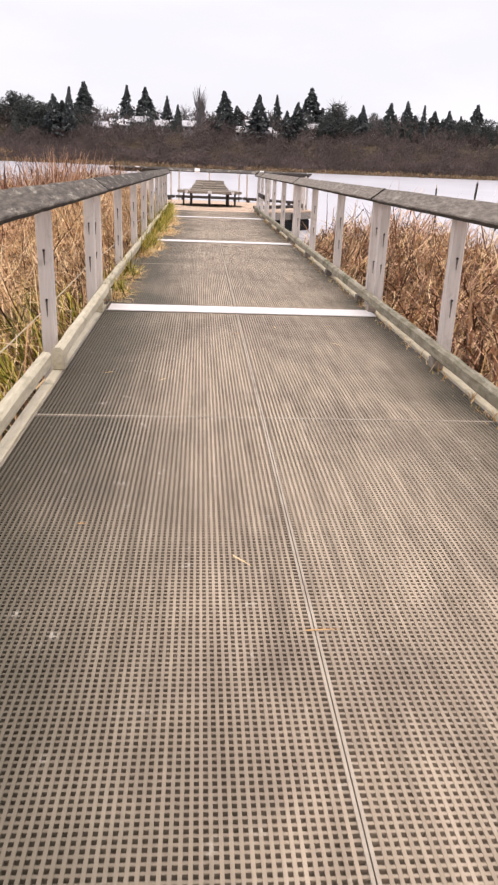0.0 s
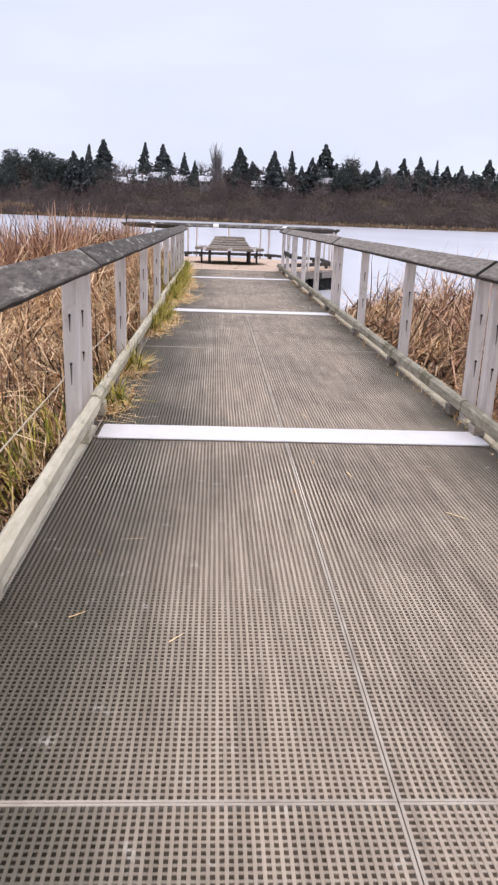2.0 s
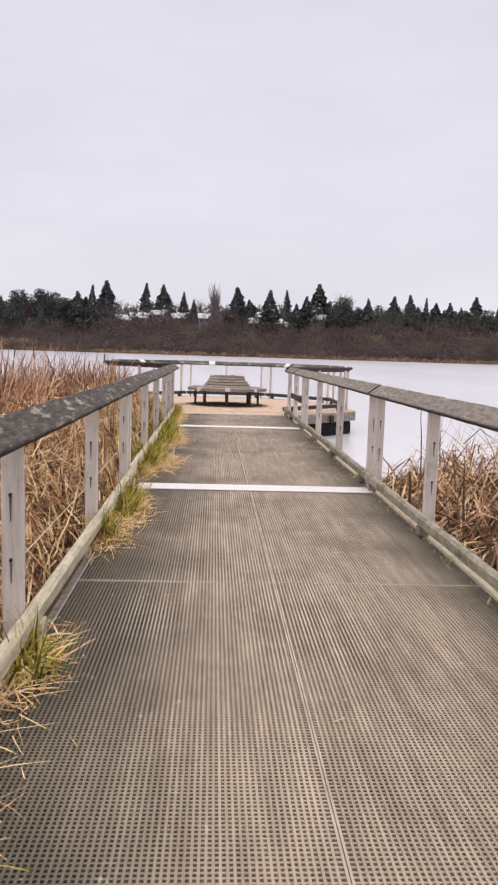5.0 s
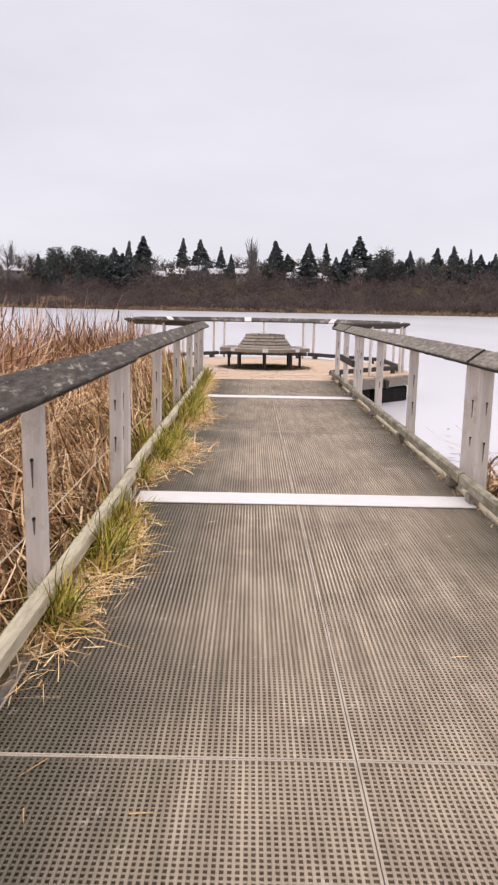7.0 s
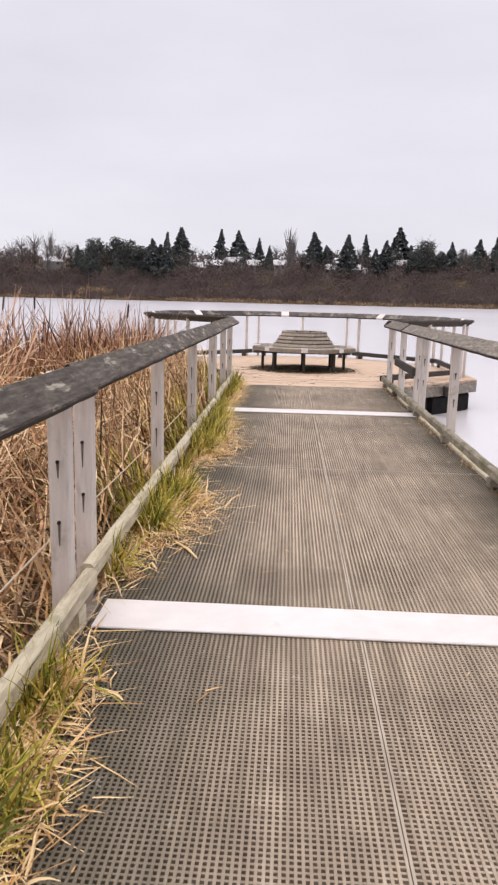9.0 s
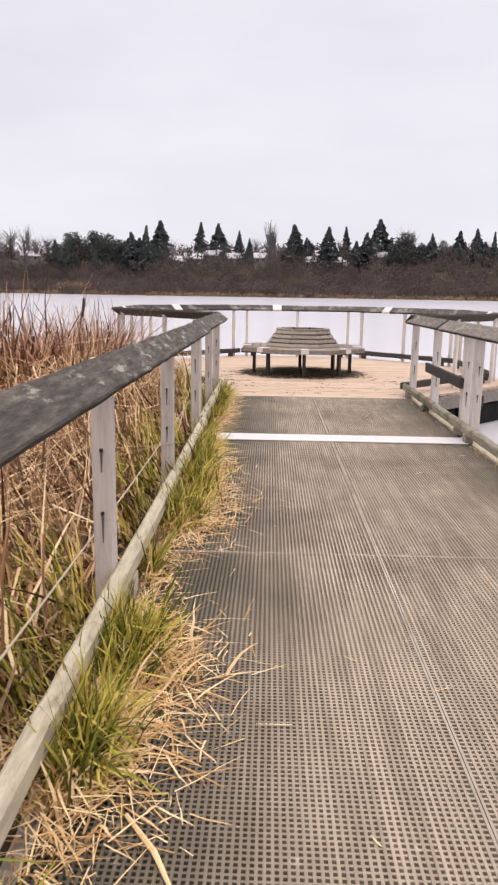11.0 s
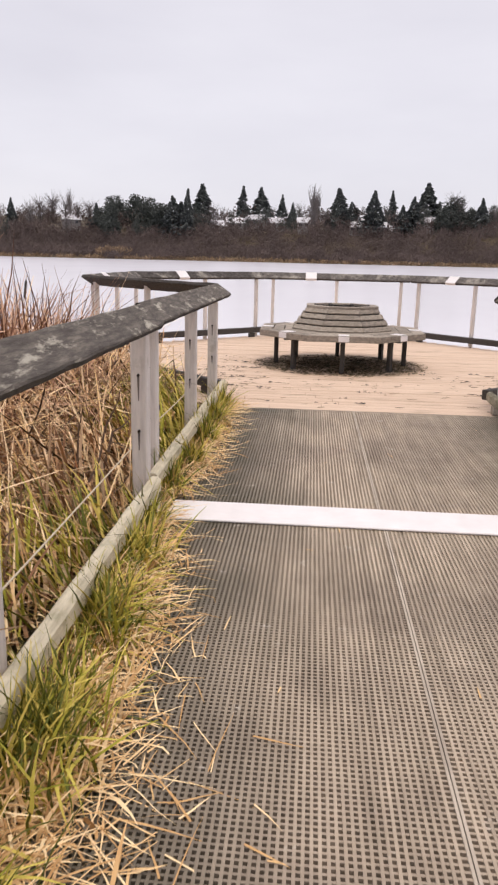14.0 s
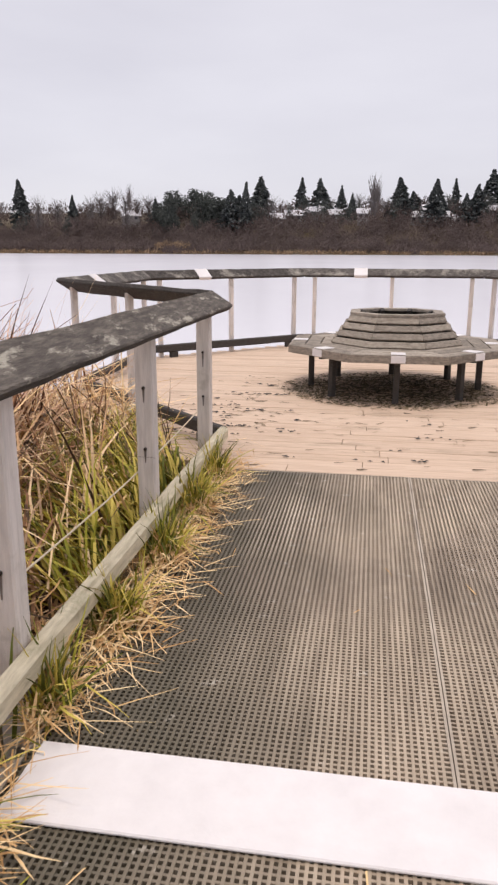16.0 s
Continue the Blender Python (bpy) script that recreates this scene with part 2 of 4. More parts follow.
class Build:
    """Collects vertices and faces for one mesh."""

    def __init__(self):
        self.v, self.f, self.second = [], [], None

    def add(self, verts, faces):
        o = len(self.v)
        self.v.extend(verts)
        self.f.extend([tuple(i + o for i in f) for f in faces])
        return self

    def box(self, x0, x1, y0, y1, z0, z1):
        return self.add([(x0, y0, z0), (x1, y0, z0), (x1, y1, z0), (x0, y1, z0), (x0, y0, z1), (x1, y0, z1), (x1, y1, z1), (x0, y1, z1)],
                        [(3, 2, 1, 0), (4, 5, 6, 7), (0, 1, 5, 4), (1, 2, 6, 5), (2, 3, 7, 6), (3, 0, 4, 7)])

    def bar(self, p0, p1, w, h, ch=0.005, up=(0, 0, 1), k0=0.0, k1=0.0, rough=0.0, steps=1):
        """A chamfered timber from p0 to p1; k0 and k1 skew its ends for a mitre; rough wears its edges."""
        p0, p1 = Vector(p0), Vector(p1)
        d = (p1 - p0).normalized()
        side = d.cross(Vector(up)).normalized()
        u = side.cross(d).normalized()
        a, b = w / 2, h / 2
        sec = [(-a + ch, -b), (a - ch, -b), (a, -b + ch), (a, b - ch), (a - ch, b), (-a + ch, b), (-a, b - ch), (-a, -b + ch)]
        verts, faces = [], []
        for i in range(steps + 1):
            s = i / steps
            for s_, u_ in sec:
                e = k0 * s_ * (1 - s) + k1 * s_ * s
                p = p0.lerp(p1, s) + side * s_ + u * u_ + d * e
                if rough and 0 < i < steps:
                    p = p + Vector((noise.noise(p * 9), noise.noise(p * 9 + Vector((7, 1, 3))), noise.noise(p * 9 + Vector((2, 9, 5))))) * rough
                verts.append(p[:])
        for i in range(steps):
            for j in range(8):
                a0, a1 = i * 8 + j, i * 8 + (j + 1) % 8
                faces.append((a0, a1, a1 + 8, a0 + 8))
        faces.append(tuple(range(7, -1, -1)))
        faces.append(tuple(range(steps * 8, steps * 8 + 8)))
        return self.add(verts, faces)

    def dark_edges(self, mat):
        """The sides and underside of a timber take a second, darker surface, as if shaded."""
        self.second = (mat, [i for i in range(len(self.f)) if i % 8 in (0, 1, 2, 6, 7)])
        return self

    def tube(self, p0, p1, r0, r1, n=8):
        p0, p1 = Vector(p0), Vector(p1)
        d = (p1 - p0).normalized()
        a = d.orthogonal().normalized()
        b = d.cross(a)
        ring = [a * math.cos(2 * math.pi * i / n) + b * math.sin(2 * math.pi * i / n) for i in range(n)]
        verts = [(p0 + q * r0)[:] for q in ring] + [(p1 + q * r1)[:] for q in ring]
        faces = [(i, (i + 1) % n, n + (i + 1) % n, n + i) for i in range(n)]
        faces += [tuple(range(n - 1, -1, -1)), tuple(range(n, 2 * n))]
        return self.add(verts, faces)

    def mesh(self, name, mat, smooth=False):
        me = bpy.data.meshes.new(name)
        me.from_pydata(self.v, [], self.f)
        me.materials.append(mat)
        if self.second:
            me.materials.append(self.second[0])
            for i in self.second[1]:
                me.polygons[i].material_index = 1
        if smooth:
            me.shade_smooth()
        me.update()
        return me


def part(name, build, mat, parent, label="", smooth=False):
    ob = new(name, build.mesh(name, mat, smooth))
    ob.parent = parent
    return tagged(ob, label=label)


def thing(name, label, category, group="", kind="", at=(0, 0, 0)):
    ob = new(name)
    ob.empty_display_size = 0.2
    ob.location = at
    return tagged(ob, label, category, group, kind)


def solid(name, build, mat, label, category, group="", kind="", smooth=False):
    return tagged(new(name, build.mesh(name, mat, smooth)), label, category, group, kind)


def ribbons(name, mat, root, heading, lean, length, width, bend, label, category, segs=4, fold=0.0, seed=1):
    """Many thin bent leaves in one mesh. lean: tilt from upright at the root; bend: further tilt at the tip (radians)."""
    rng = np.random.default_rng(seed)
    n = len(root)
    s = np.linspace(0, 1, segs + 1)
    ang = lean[:, None] + bend[:, None] * s[None, :]
    if fold > 0:
        broken = rng.random(n) < fold
        at = rng.uniform(0.35, 0.8, n)
        ang = ang + (broken[:, None] & (s[None, :] > at[:, None])) * rng.uniform(0.7, 1.6, n)[:, None]
    step = length[:, None] / segs
    hx = np.concatenate([np.zeros((n, 1)), np.cumsum(np.sin(ang[:, 1:]) * step, axis=1)], axis=1)
    hz = np.concatenate([np.zeros((n, 1)), np.cumsum(np.cos(ang[:, 1:]) * step, axis=1)], axis=1)
    dx, dy = np.cos(heading), np.sin(heading)
    wob = rng.normal(0, 0.012, (n, segs + 1)) * length[:, None]
    cx = root[:, 0, None] + hx * dx[:, None] - wob * dy[:, None]
    cy = root[:, 1, None] + hx * dy[:, None] + wob * dx[:, None]
    cz = root[:, 2, None] + hz
    turn = heading + np.pi / 2 + rng.uniform(-0.9, 0.9, n)
    taper = np.clip(1.15 - s ** 2 * 1.1, 0.08, 1.0)
    wx = (np.cos(turn) * width / 2)[:, None] * taper
    wy = (np.sin(turn) * width / 2)[:, None] * taper
    v = np.stack([np.stack([cx - wx, cy - wy, cz], -1), np.stack([cx + wx, cy + wy, cz + 0.15 * width[:, None]], -1)], 2)
    v = v.reshape(-1, 3)
    base = (np.arange(n) * (segs + 1) * 2)[:, None] + (np.arange(segs) * 2)[None, :]
    base = base.reshape(-1)
    f = np.stack([base, base + 1, base + 3, base + 2], 1)
    me = bpy.data.meshes.new(name)
    me.vertices.add(len(v))
    me.vertices.foreach_set("co", v.ravel())
    me.loops.add(f.size)
    me.loops.foreach_set("vertex_index", f.ravel().astype(np.int32))
    me.polygons.add(len(f))
    me.polygons.foreach_set("loop_start", np.arange(0, f.size, 4, dtype=np.int32))
    me.update(calc_edges=True)
    me.materials.append(mat)
    return tagged(new(name, me), label, category, kind="stuff")


# ---- ground and water ----
WATER_Z = -0.55
SHORE_Y = 345.0


def ground_height(x, y):
    """Marsh by the walk, lake bed, and the far bank with its hill."""
    right_edge = 8.6 + 0.12 * max(0.0, x - 2) + 1.2 * math.sin(x * 0.5)
    left_edge = 17.4 - 0.10 * max(0.0, -x - 3) + 1.3 * math.sin(x * 0.35)
    edge = left_edge if x < -0.2 else right_edge
    inland = edge - y
    z = -1.4 + 1.0 / (1 + math.exp(-max(-30, min(30, inland * 1.6))))
    if y < edge:
        z += 0.07 * noise.noise(Vector((x * 0.8, y * 0.8, 0))) + 0.05 * noise.noise(Vector((x * 2.3, y * 2.3, 4)))
    if -4.2 < x < -1.2 and -8 < y < 17:
        z += (0.16 + 0.24 * max(0.0, min(1.0, (y - 2) / 8))) * min(1.0, (x + 4.2) / 1.6)
    if 1.2 < x < 4.5 and -8 < y < 8:
        z += (0.16 + 0.2 * max(0.0, min(1.0, (y - 1) / 2))) * min(1.0, (4.5 - x) / 1.5) * min(1.0, 8 - y)
    if y < -40:
        z += min(6, (-40 - y) * 0.03)
    shore = SHORE_Y - 18 * math.sin(x * 0.006 + 0.5) + 3 * math.sin(x * 0.05)
    far = y - shore
    if far > -12:
        z = max(z, -1.4 + 1.0 * min(1, (far + 12) / 14) + max(0, far) * 0.05 + 12.5 / (1 + math.exp(-(far - 36) / 9)))
    if abs(x) > 700:
        z = max(z, (abs(x) - 700) * 0.02 - 0.6)
    return z


def grid_axis(parts):
    out = []
    for a, b, n in parts:
        out += [a + (b - a) * i / n for i in range(n)]
    return out + [parts[-1][1]]


gx = grid_axis([(-2500, -600, 12), (-600, -100, 40), (-100, -14, 20), (-14, 14, 70), (14, 100, 20), (100, 600, 40), (600, 2500, 12)])
gy = grid_axis([(-2500, -200, 12), (-200, -14, 18), (-14, 24, 95), (24, 280, 16), (280, 480, 60), (480, 3000, 18)])
gb = Build()
gb.v = [(x, y, ground_height(x, y)) for y in gy for x in gx]
nx = len(gx)
gb.f = [(j * nx + i, j * nx + i + 1, (j + 1) * nx + i + 1, (j + 1) * nx + i) for j in range(len(gy) - 1) for i in range(nx - 1)]
solid("ground", gb, M_GROUND, "brown marshy ground running down into the lake", "ground", kind="structure", smooth=True)
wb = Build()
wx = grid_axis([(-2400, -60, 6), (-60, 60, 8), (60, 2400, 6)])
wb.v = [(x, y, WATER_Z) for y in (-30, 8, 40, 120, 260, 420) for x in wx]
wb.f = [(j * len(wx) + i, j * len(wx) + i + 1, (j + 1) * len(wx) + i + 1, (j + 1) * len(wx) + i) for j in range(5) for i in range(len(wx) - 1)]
solid("water", wb, M_WATER, "calm lake with the pale sky reflection put into its colour", "lake", kind="structure")

# ---- walkway deck ----
DECK_L, DECK_R = -1.245, 1.115
SEAM_X = {-2: -0.11, -1: -0.113, 0: -0.111, 1: -0.121, 2: -0.126}
PITCH = 0.0192
MODULE = 6.1
END_Y = 14.85


def grating_panel(x0, x1, y0, y1, parent, near):
    """Moulded micro-mesh grating: rim, long bars and slightly lower cross bars."""
    rim = 0.008
    b = Build()
    n = int((y1 - y0 - 2 * rim) / PITCH)
    for i in range(1, n + 1):
        y = y0 + rim + (y1 - y0 - 2 * rim) * i / (n + 1)
        b.box(x0 + rim, x1 - rim, y - 0.0038, y + 0.0038, -0.03, -0.002)
    n = int((x1 - x0 - 2 * rim) / PITCH)
    xs = [x0 + rim + (x1 - x0 - 2 * rim) * i / (n + 1) for i in range(1, n + 1)]
    if not near:
        for x in xs:
            b.box(x - 0.0042, x + 0.0042, y0 + rim, y1 - rim, -0.03, 0.0)
    panel = tagged(part("grating_panel", b, M_GRATE, parent), kind="stuff")
    r = Build()
    for xa, xb in ((x0, x0 + rim), (x1 - rim, x1)):
        r.box(xa, xb, y0, y1, -0.03, 0.001)
    for ya, yb in ((y0, y0 + rim), (y1 - rim, y1)):
        r.box(x0 + rim, x1 - rim, ya, yb, -0.03, 0.001)
    part("rim", r, M_RIM, panel)
    if near:
        me = Build().box(-0.0042, 0.0042, y0 + rim, y1 - rim, -0.03, 0.0).mesh("bar", M_GRATE)
        for x in xs:
            o = new("bar", me)
            o.location.x = x
            o.parent = panel
    return panel


def deck_section(y0, y1, seam, mid):
    d = thing("walkway_section", "weathered grey-brown fibreglass grating walkway deck over marsh", "boardwalk", "walkway sections", "structure")
    cuts = [y0 + 0.004] + ([seam] if seam else []) + [y1 - 0.004]
    for ya, yb in zip(cuts, cuts[1:]):
        grating_panel(DECK_L, mid - 0.0015, ya + 0.001, yb - 0.001, d, ya > -6.5)
        grating_panel(mid + 0.0015, DECK_R, ya + 0.001, yb - 0.001, d, ya > -6.5)
    for x in (DECK_L - 0.03, mid, DECK_R + 0.03):
        part("stringer", Build().bar((x, y0 + 0.02, -0.13), (x, y1 - 0.02, -0.13), 0.06, 0.19), M_BENCH, d)
    y = y0 + 0.3
    while y < y1:
        part("joist", Build().bar((DECK_L, y, -0.30), (DECK_R, y, -0.30), 0.07, 0.14), M_DARKWOOD, d)
        y += 1.2
    fl = Build()
    for y in np.arange(y0 + 0.9, y1 - 0.5, 1.8):
        fl.bar((DECK_L + 0.1, y, -0.52), (DECK_R - 0.1, y, -0.52), 0.7, 0.30, 0.06)
    part("float", fl, M_FLOAT, d)
    return d


CROSS_SEAMS = {-2: -9.0, -1: -2.80, 0: 3.18, 1: 9.05}
for k in range(-2, 3):
    ya = k * MODULE + 0.02
    yb = min(ya + MODULE, END_Y)
    deck_section(ya, yb, CROSS_SEAMS.get(k) if yb - ya > 4 else None, SEAM_X[k])

for y in (-6.0, 0.10, 6.15, 12.08):
    b = Build().bar((-1.205, y, 0.008), (1.09, y, 0.008), 0.28, 0.012, 0.004)
    solid("threshold_plate", b, M_PLATE, "flat pale metal threshold plate across the deck joint", "plate", "threshold plates")

# ---- railings ----


RAIL_TILT = radians(36.5)
RAIL_WIDE, RAIL_THICK = 0.156, 0.04
RAIL_LOW = 0.960


def rail_centre(edge, out):
    """Middle of a tilted rail plank whose low inner edge stands over edge; out points away from the deck."""
    out = Vector(out)
    mid = Vector(edge) + (out * math.cos(RAIL_TILT) + Vector((0, 0, math.sin(RAIL_TILT)))) * RAIL_WIDE / 2
    up = (Vector((0, 0, 1)) * math.cos(RAIL_TILT) - out * math.sin(RAIL_TILT)).normalized()
    return mid - up * RAIL_THICK / 2, up


def post(x, y, top, parent, bolts=True, foot=-0.75, toward=(0, -1), size=0.08, fall=None):
    b = Build().bar((x, y, foot), (x, y, top), size, size, 0.006, up=(toward[0], toward[1], 0), rough=0.002, steps=6)
    if fall:
        # the head is cut to the slope of the rail
        for i in range(len(b.v) - 8, len(b.v)):
            vx, vy, vz = b.v[i]
            b.v[i] = (vx, vy, vz + math.tan(RAIL_TILT) * ((vx - x) * fall[0] + (vy - y) * fall[1]))
    p = part("post", b, M_POST, parent)
    if bolts:
        t = Vector((toward[0], toward[1], 0)).normalized()
        for z in (0.69 + random.uniform(-0.02, 0.02), 0.42 + random.uniform(-0.02, 0.02)):
            c = Vector((x, y, z)) + t * size / 2
            part("bolt", Build().tube(c - t * 0.01, c + t * 0.010, 0.009, 0.007, 8), M_BOLT, p)
            side = t.cross(Vector((0, 0, 1)))
            long = random.uniform(0.05, 0.13)
            s = Build()
            q = [c + t * 0.0025 + side * 0.006 + Vector((0, 0, -0.007)), c + t * 0.0025 - side * 0.006 + Vector((0, 0, -0.007)),
                 c + t * 0.0025 - side * 0.0025 + Vector((0, 0, -long)), c + t * 0.0025 + side * 0.0025 + Vector((0, 0, -long))]
            s.add([v[:] for v in q], [(0, 1, 2, 3)])
            part("rust_streak", s, M_RUST, p)
    return p


def walkway_railing(side, y0, y1, ys, k1=0.0, mid=False):
    """One bay of railing along the walkway: posts, inward-tilted top rail, kerb board on blocks, deck-edge board."""
    left = side < 0
    shift = (0.03 if y0 > 11 else 0.05 if y0 > 5 else 0.07) if left else 0.0
    inner = -1.275 + shift if left else 1.06
    xp = -1.405 + shift if left else 1.165
    xk = -1.335 + shift if left else 1.095
    zk = 0.143 if left else 0.118
    out = (side, 0, 0)
    r = thing("railing", "weathered timber railing with pale posts and lichened tilted top rail", "railing", "walkway railings")
    head = RAIL_LOW + abs(xp - inner) * math.tan(RAIL_TILT) - RAIL_THICK / math.cos(RAIL_TILT) - 0.001
    for y in ys:
        post(xp, y, head, r, fall=out)
    c0, up = rail_centre((inner, y0 + 0.024, RAIL_LOW), out)
    c1, up = rail_centre((inner + 0.004, y1 - (0.0 if k1 else 0.024), RAIL_LOW - 0.003), out)
    b = Build().bar(c0, c1, RAIL_WIDE, RAIL_THICK, 0.007, up=up, k1=k1, rough=0.004, steps=int((y1 - y0) * 8)).dark_edges(M_EDGE_SHADE)
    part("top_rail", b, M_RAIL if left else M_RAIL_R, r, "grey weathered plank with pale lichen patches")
    b = Build().bar((xk, y0 + 0.03, zk), (xk + (0.006 if left else -0.004), y1 - 0.02, zk), 0.062, 0.088, 0.016, rough=0.005, steps=int((y1 - y0) * 6))
    if left and -7 < y0 < -5:
        b = Build().bar((xk, y0 + 0.03, zk), (xk - 0.02, -2.25, zk - 0.006), 0.062, 0.088, 0.016, rough=0.005, steps=24)
        part("kerb_board", b, M_KERB, r, "pale mossy kerb board with rounded edges")
        b = Build().bar((xk + 0.03, -2.17, zk), (xk + 0.01, y1 - 0.02, zk), 0.062, 0.088, 0.016, rough=0.005, steps=16)
    part("kerb_board", b, M_KERB if left else M_KERB_R, r, "pale mossy kerb board with rounded edges" if left else "grey-brown mossy kerb board")
    for y in ys:
        yy = y + (0.1 if y < (y0 + y1) / 2 else -0.1)
        part("kerb_block", Build().bar((xk - 0.035, yy, zk / 2 - 0.016), (xk + 0.035, yy, zk / 2 - 0.016), 0.1, zk - 0.054, 0.004), M_KERB if left else M_BENCH, r)
    xe = DECK_L - 0.033 if left else DECK_R + 0.033
    if not left or y0 < 0:
        part("edge_board", Build().bar((xe, y0 + 0.02, -0.005), (xe, y1 - 0.02, -0.005), 0.06, 0.03, 0.005, rough=0.004, steps=int((y1 - y0) * 5)), M_KERB, r, "pale weathered board along the deck edge")
    if mid:
        part("mid_rail", Build().bar((xp - 0.07, 12.35, 0.50), (xp - 0.07, 13.9, 0.50), 0.04, 0.10, 0.005, rough=0.004, steps=8), M_DARKWOOD, r, "dark loose mid rail board")
    return r


RAIL_END = 15.17
MITRE = math.tan(radians(22.5)) * math.cos(RAIL_TILT)
for y0, y1, ys in ((-12.1, -5.95, [-11.7, -9.9, -8.0, -6.1]), (-5.95, 0.24, [-5.75, -3.8, -1.85, -0.02]), (0.24, 6.22, [0.38, 2.18, 4.22, 6.08]),
                   (6.22, 12.08, [6.5, 8.37, 10.25, 12.09])):
    walkway_railing(-1, y0, y1, ys)
walkway_railing(-1, 12.08, RAIL_END, [12.41, 13.77, 14.96], k1=MITRE)
for y0, y1, ys in ((-12.1, -5.7, [-11.7, -9.7, -7.7, -5.85]), (-5.7, 0.45, [-5.5, -3.6, -1.65, 0.3]), (0.45, 6.38, [0.6, 2.42, 4.46, 6.24]),
                   (6.38, 13.38, [6.56, 8.52, 10.45, 12.1, 12.46])):
    walkway_railing(1, y0, y1, ys)
walkway_railing(1, 13.38, RAIL_END, [13.75, 15.0], k1=-MITRE, mid=True)

# ---- platform ----
PC = Vector((-0.15, 17.97, 0))
APO = 3.12


def corner(k, apo=APO, z=0.0):
    """Octagon corner k; corners 5 and 6 flank the opening to the walkway."""
    a = radians(22.5 + 45 * k)
    r = apo / math.cos(radians(22.5))
    return Vector((PC.x + r * math.cos(a), PC.y + r * math.sin(a), z))


platform = thing("platform", "octagonal viewing platform of pale tan boards over the lake", "platform", kind="structure")
w = 0.14
y = PC.y - APO
half_flat = APO * math.tan(radians(22.5))
while y < PC.y + APO - 0.02:
    y1 = min(y + w - 0.006, PC.y + APO)
    far = max(abs(y - PC.y), abs(y1 - PC.y))
    hw = APO if far <= half_flat else APO - (far - half_flat)
    b = Build()
    cut = PC.x + random.uniform(-0.8, 0.8)
    for xa, xb in ((PC.x - hw, cut - 0.002), (cut + 0.002, PC.x + hw)):
        zz = random.uniform(-0.003, 0.002)
        part("plank", Build().bar((xa, (y + y1) / 2, -0.017 + zz), (xb, (y + y1) / 2, -0.017 + zz), y1 - y, 0.036, 0.004), M_PLANK, platform)
    y += w
for k in range(8):
    a, b2 = corner(k, APO - 0.03, -0.13), corner(k + 1, APO - 0.03, -0.13)
    part("fascia_board", Build().bar(a, b2, 0.045, 0.18, 0.004, rough=0.004, steps=10), M_RAIL_R, platform)
    m = (corner(k) + corner(k + 1)) / 2
    inward = (PC - m).normalized()
    m = m + inward * 0.45
    d = (corner(k + 1) - corner(k)).normalized()
    for s in (-0.62, 0.62):
        c = m + d * s
        part("float", Build().bar((c + Vector((0, 0, -0.42)) - d * 0.54)[:], (c + Vector((0, 0, -0.42)) + d * 0.54)[:], 0.7, 0.38, 0.05), M_FLOAT, platform)
for x in np.arange(-2.4, 2.5, 0.8):
    part("joist", Build().bar((PC.x + x, PC.y - 2.3, -0.13), (PC.x + x, PC.y + 2.3, -0.13), 0.06, 0.16), M_DARKWOOD, platform)


RAIL_C = Vector((-0.125, 18.09, 0))


def rail_corner(k, apo):
    a = radians(22.5 + 45 * k)
    r = apo / math.cos(radians(22.5))
    return Vector((RAIL_C.x + r * math.cos(a), RAIL_C.y + r * math.sin(a), 0))


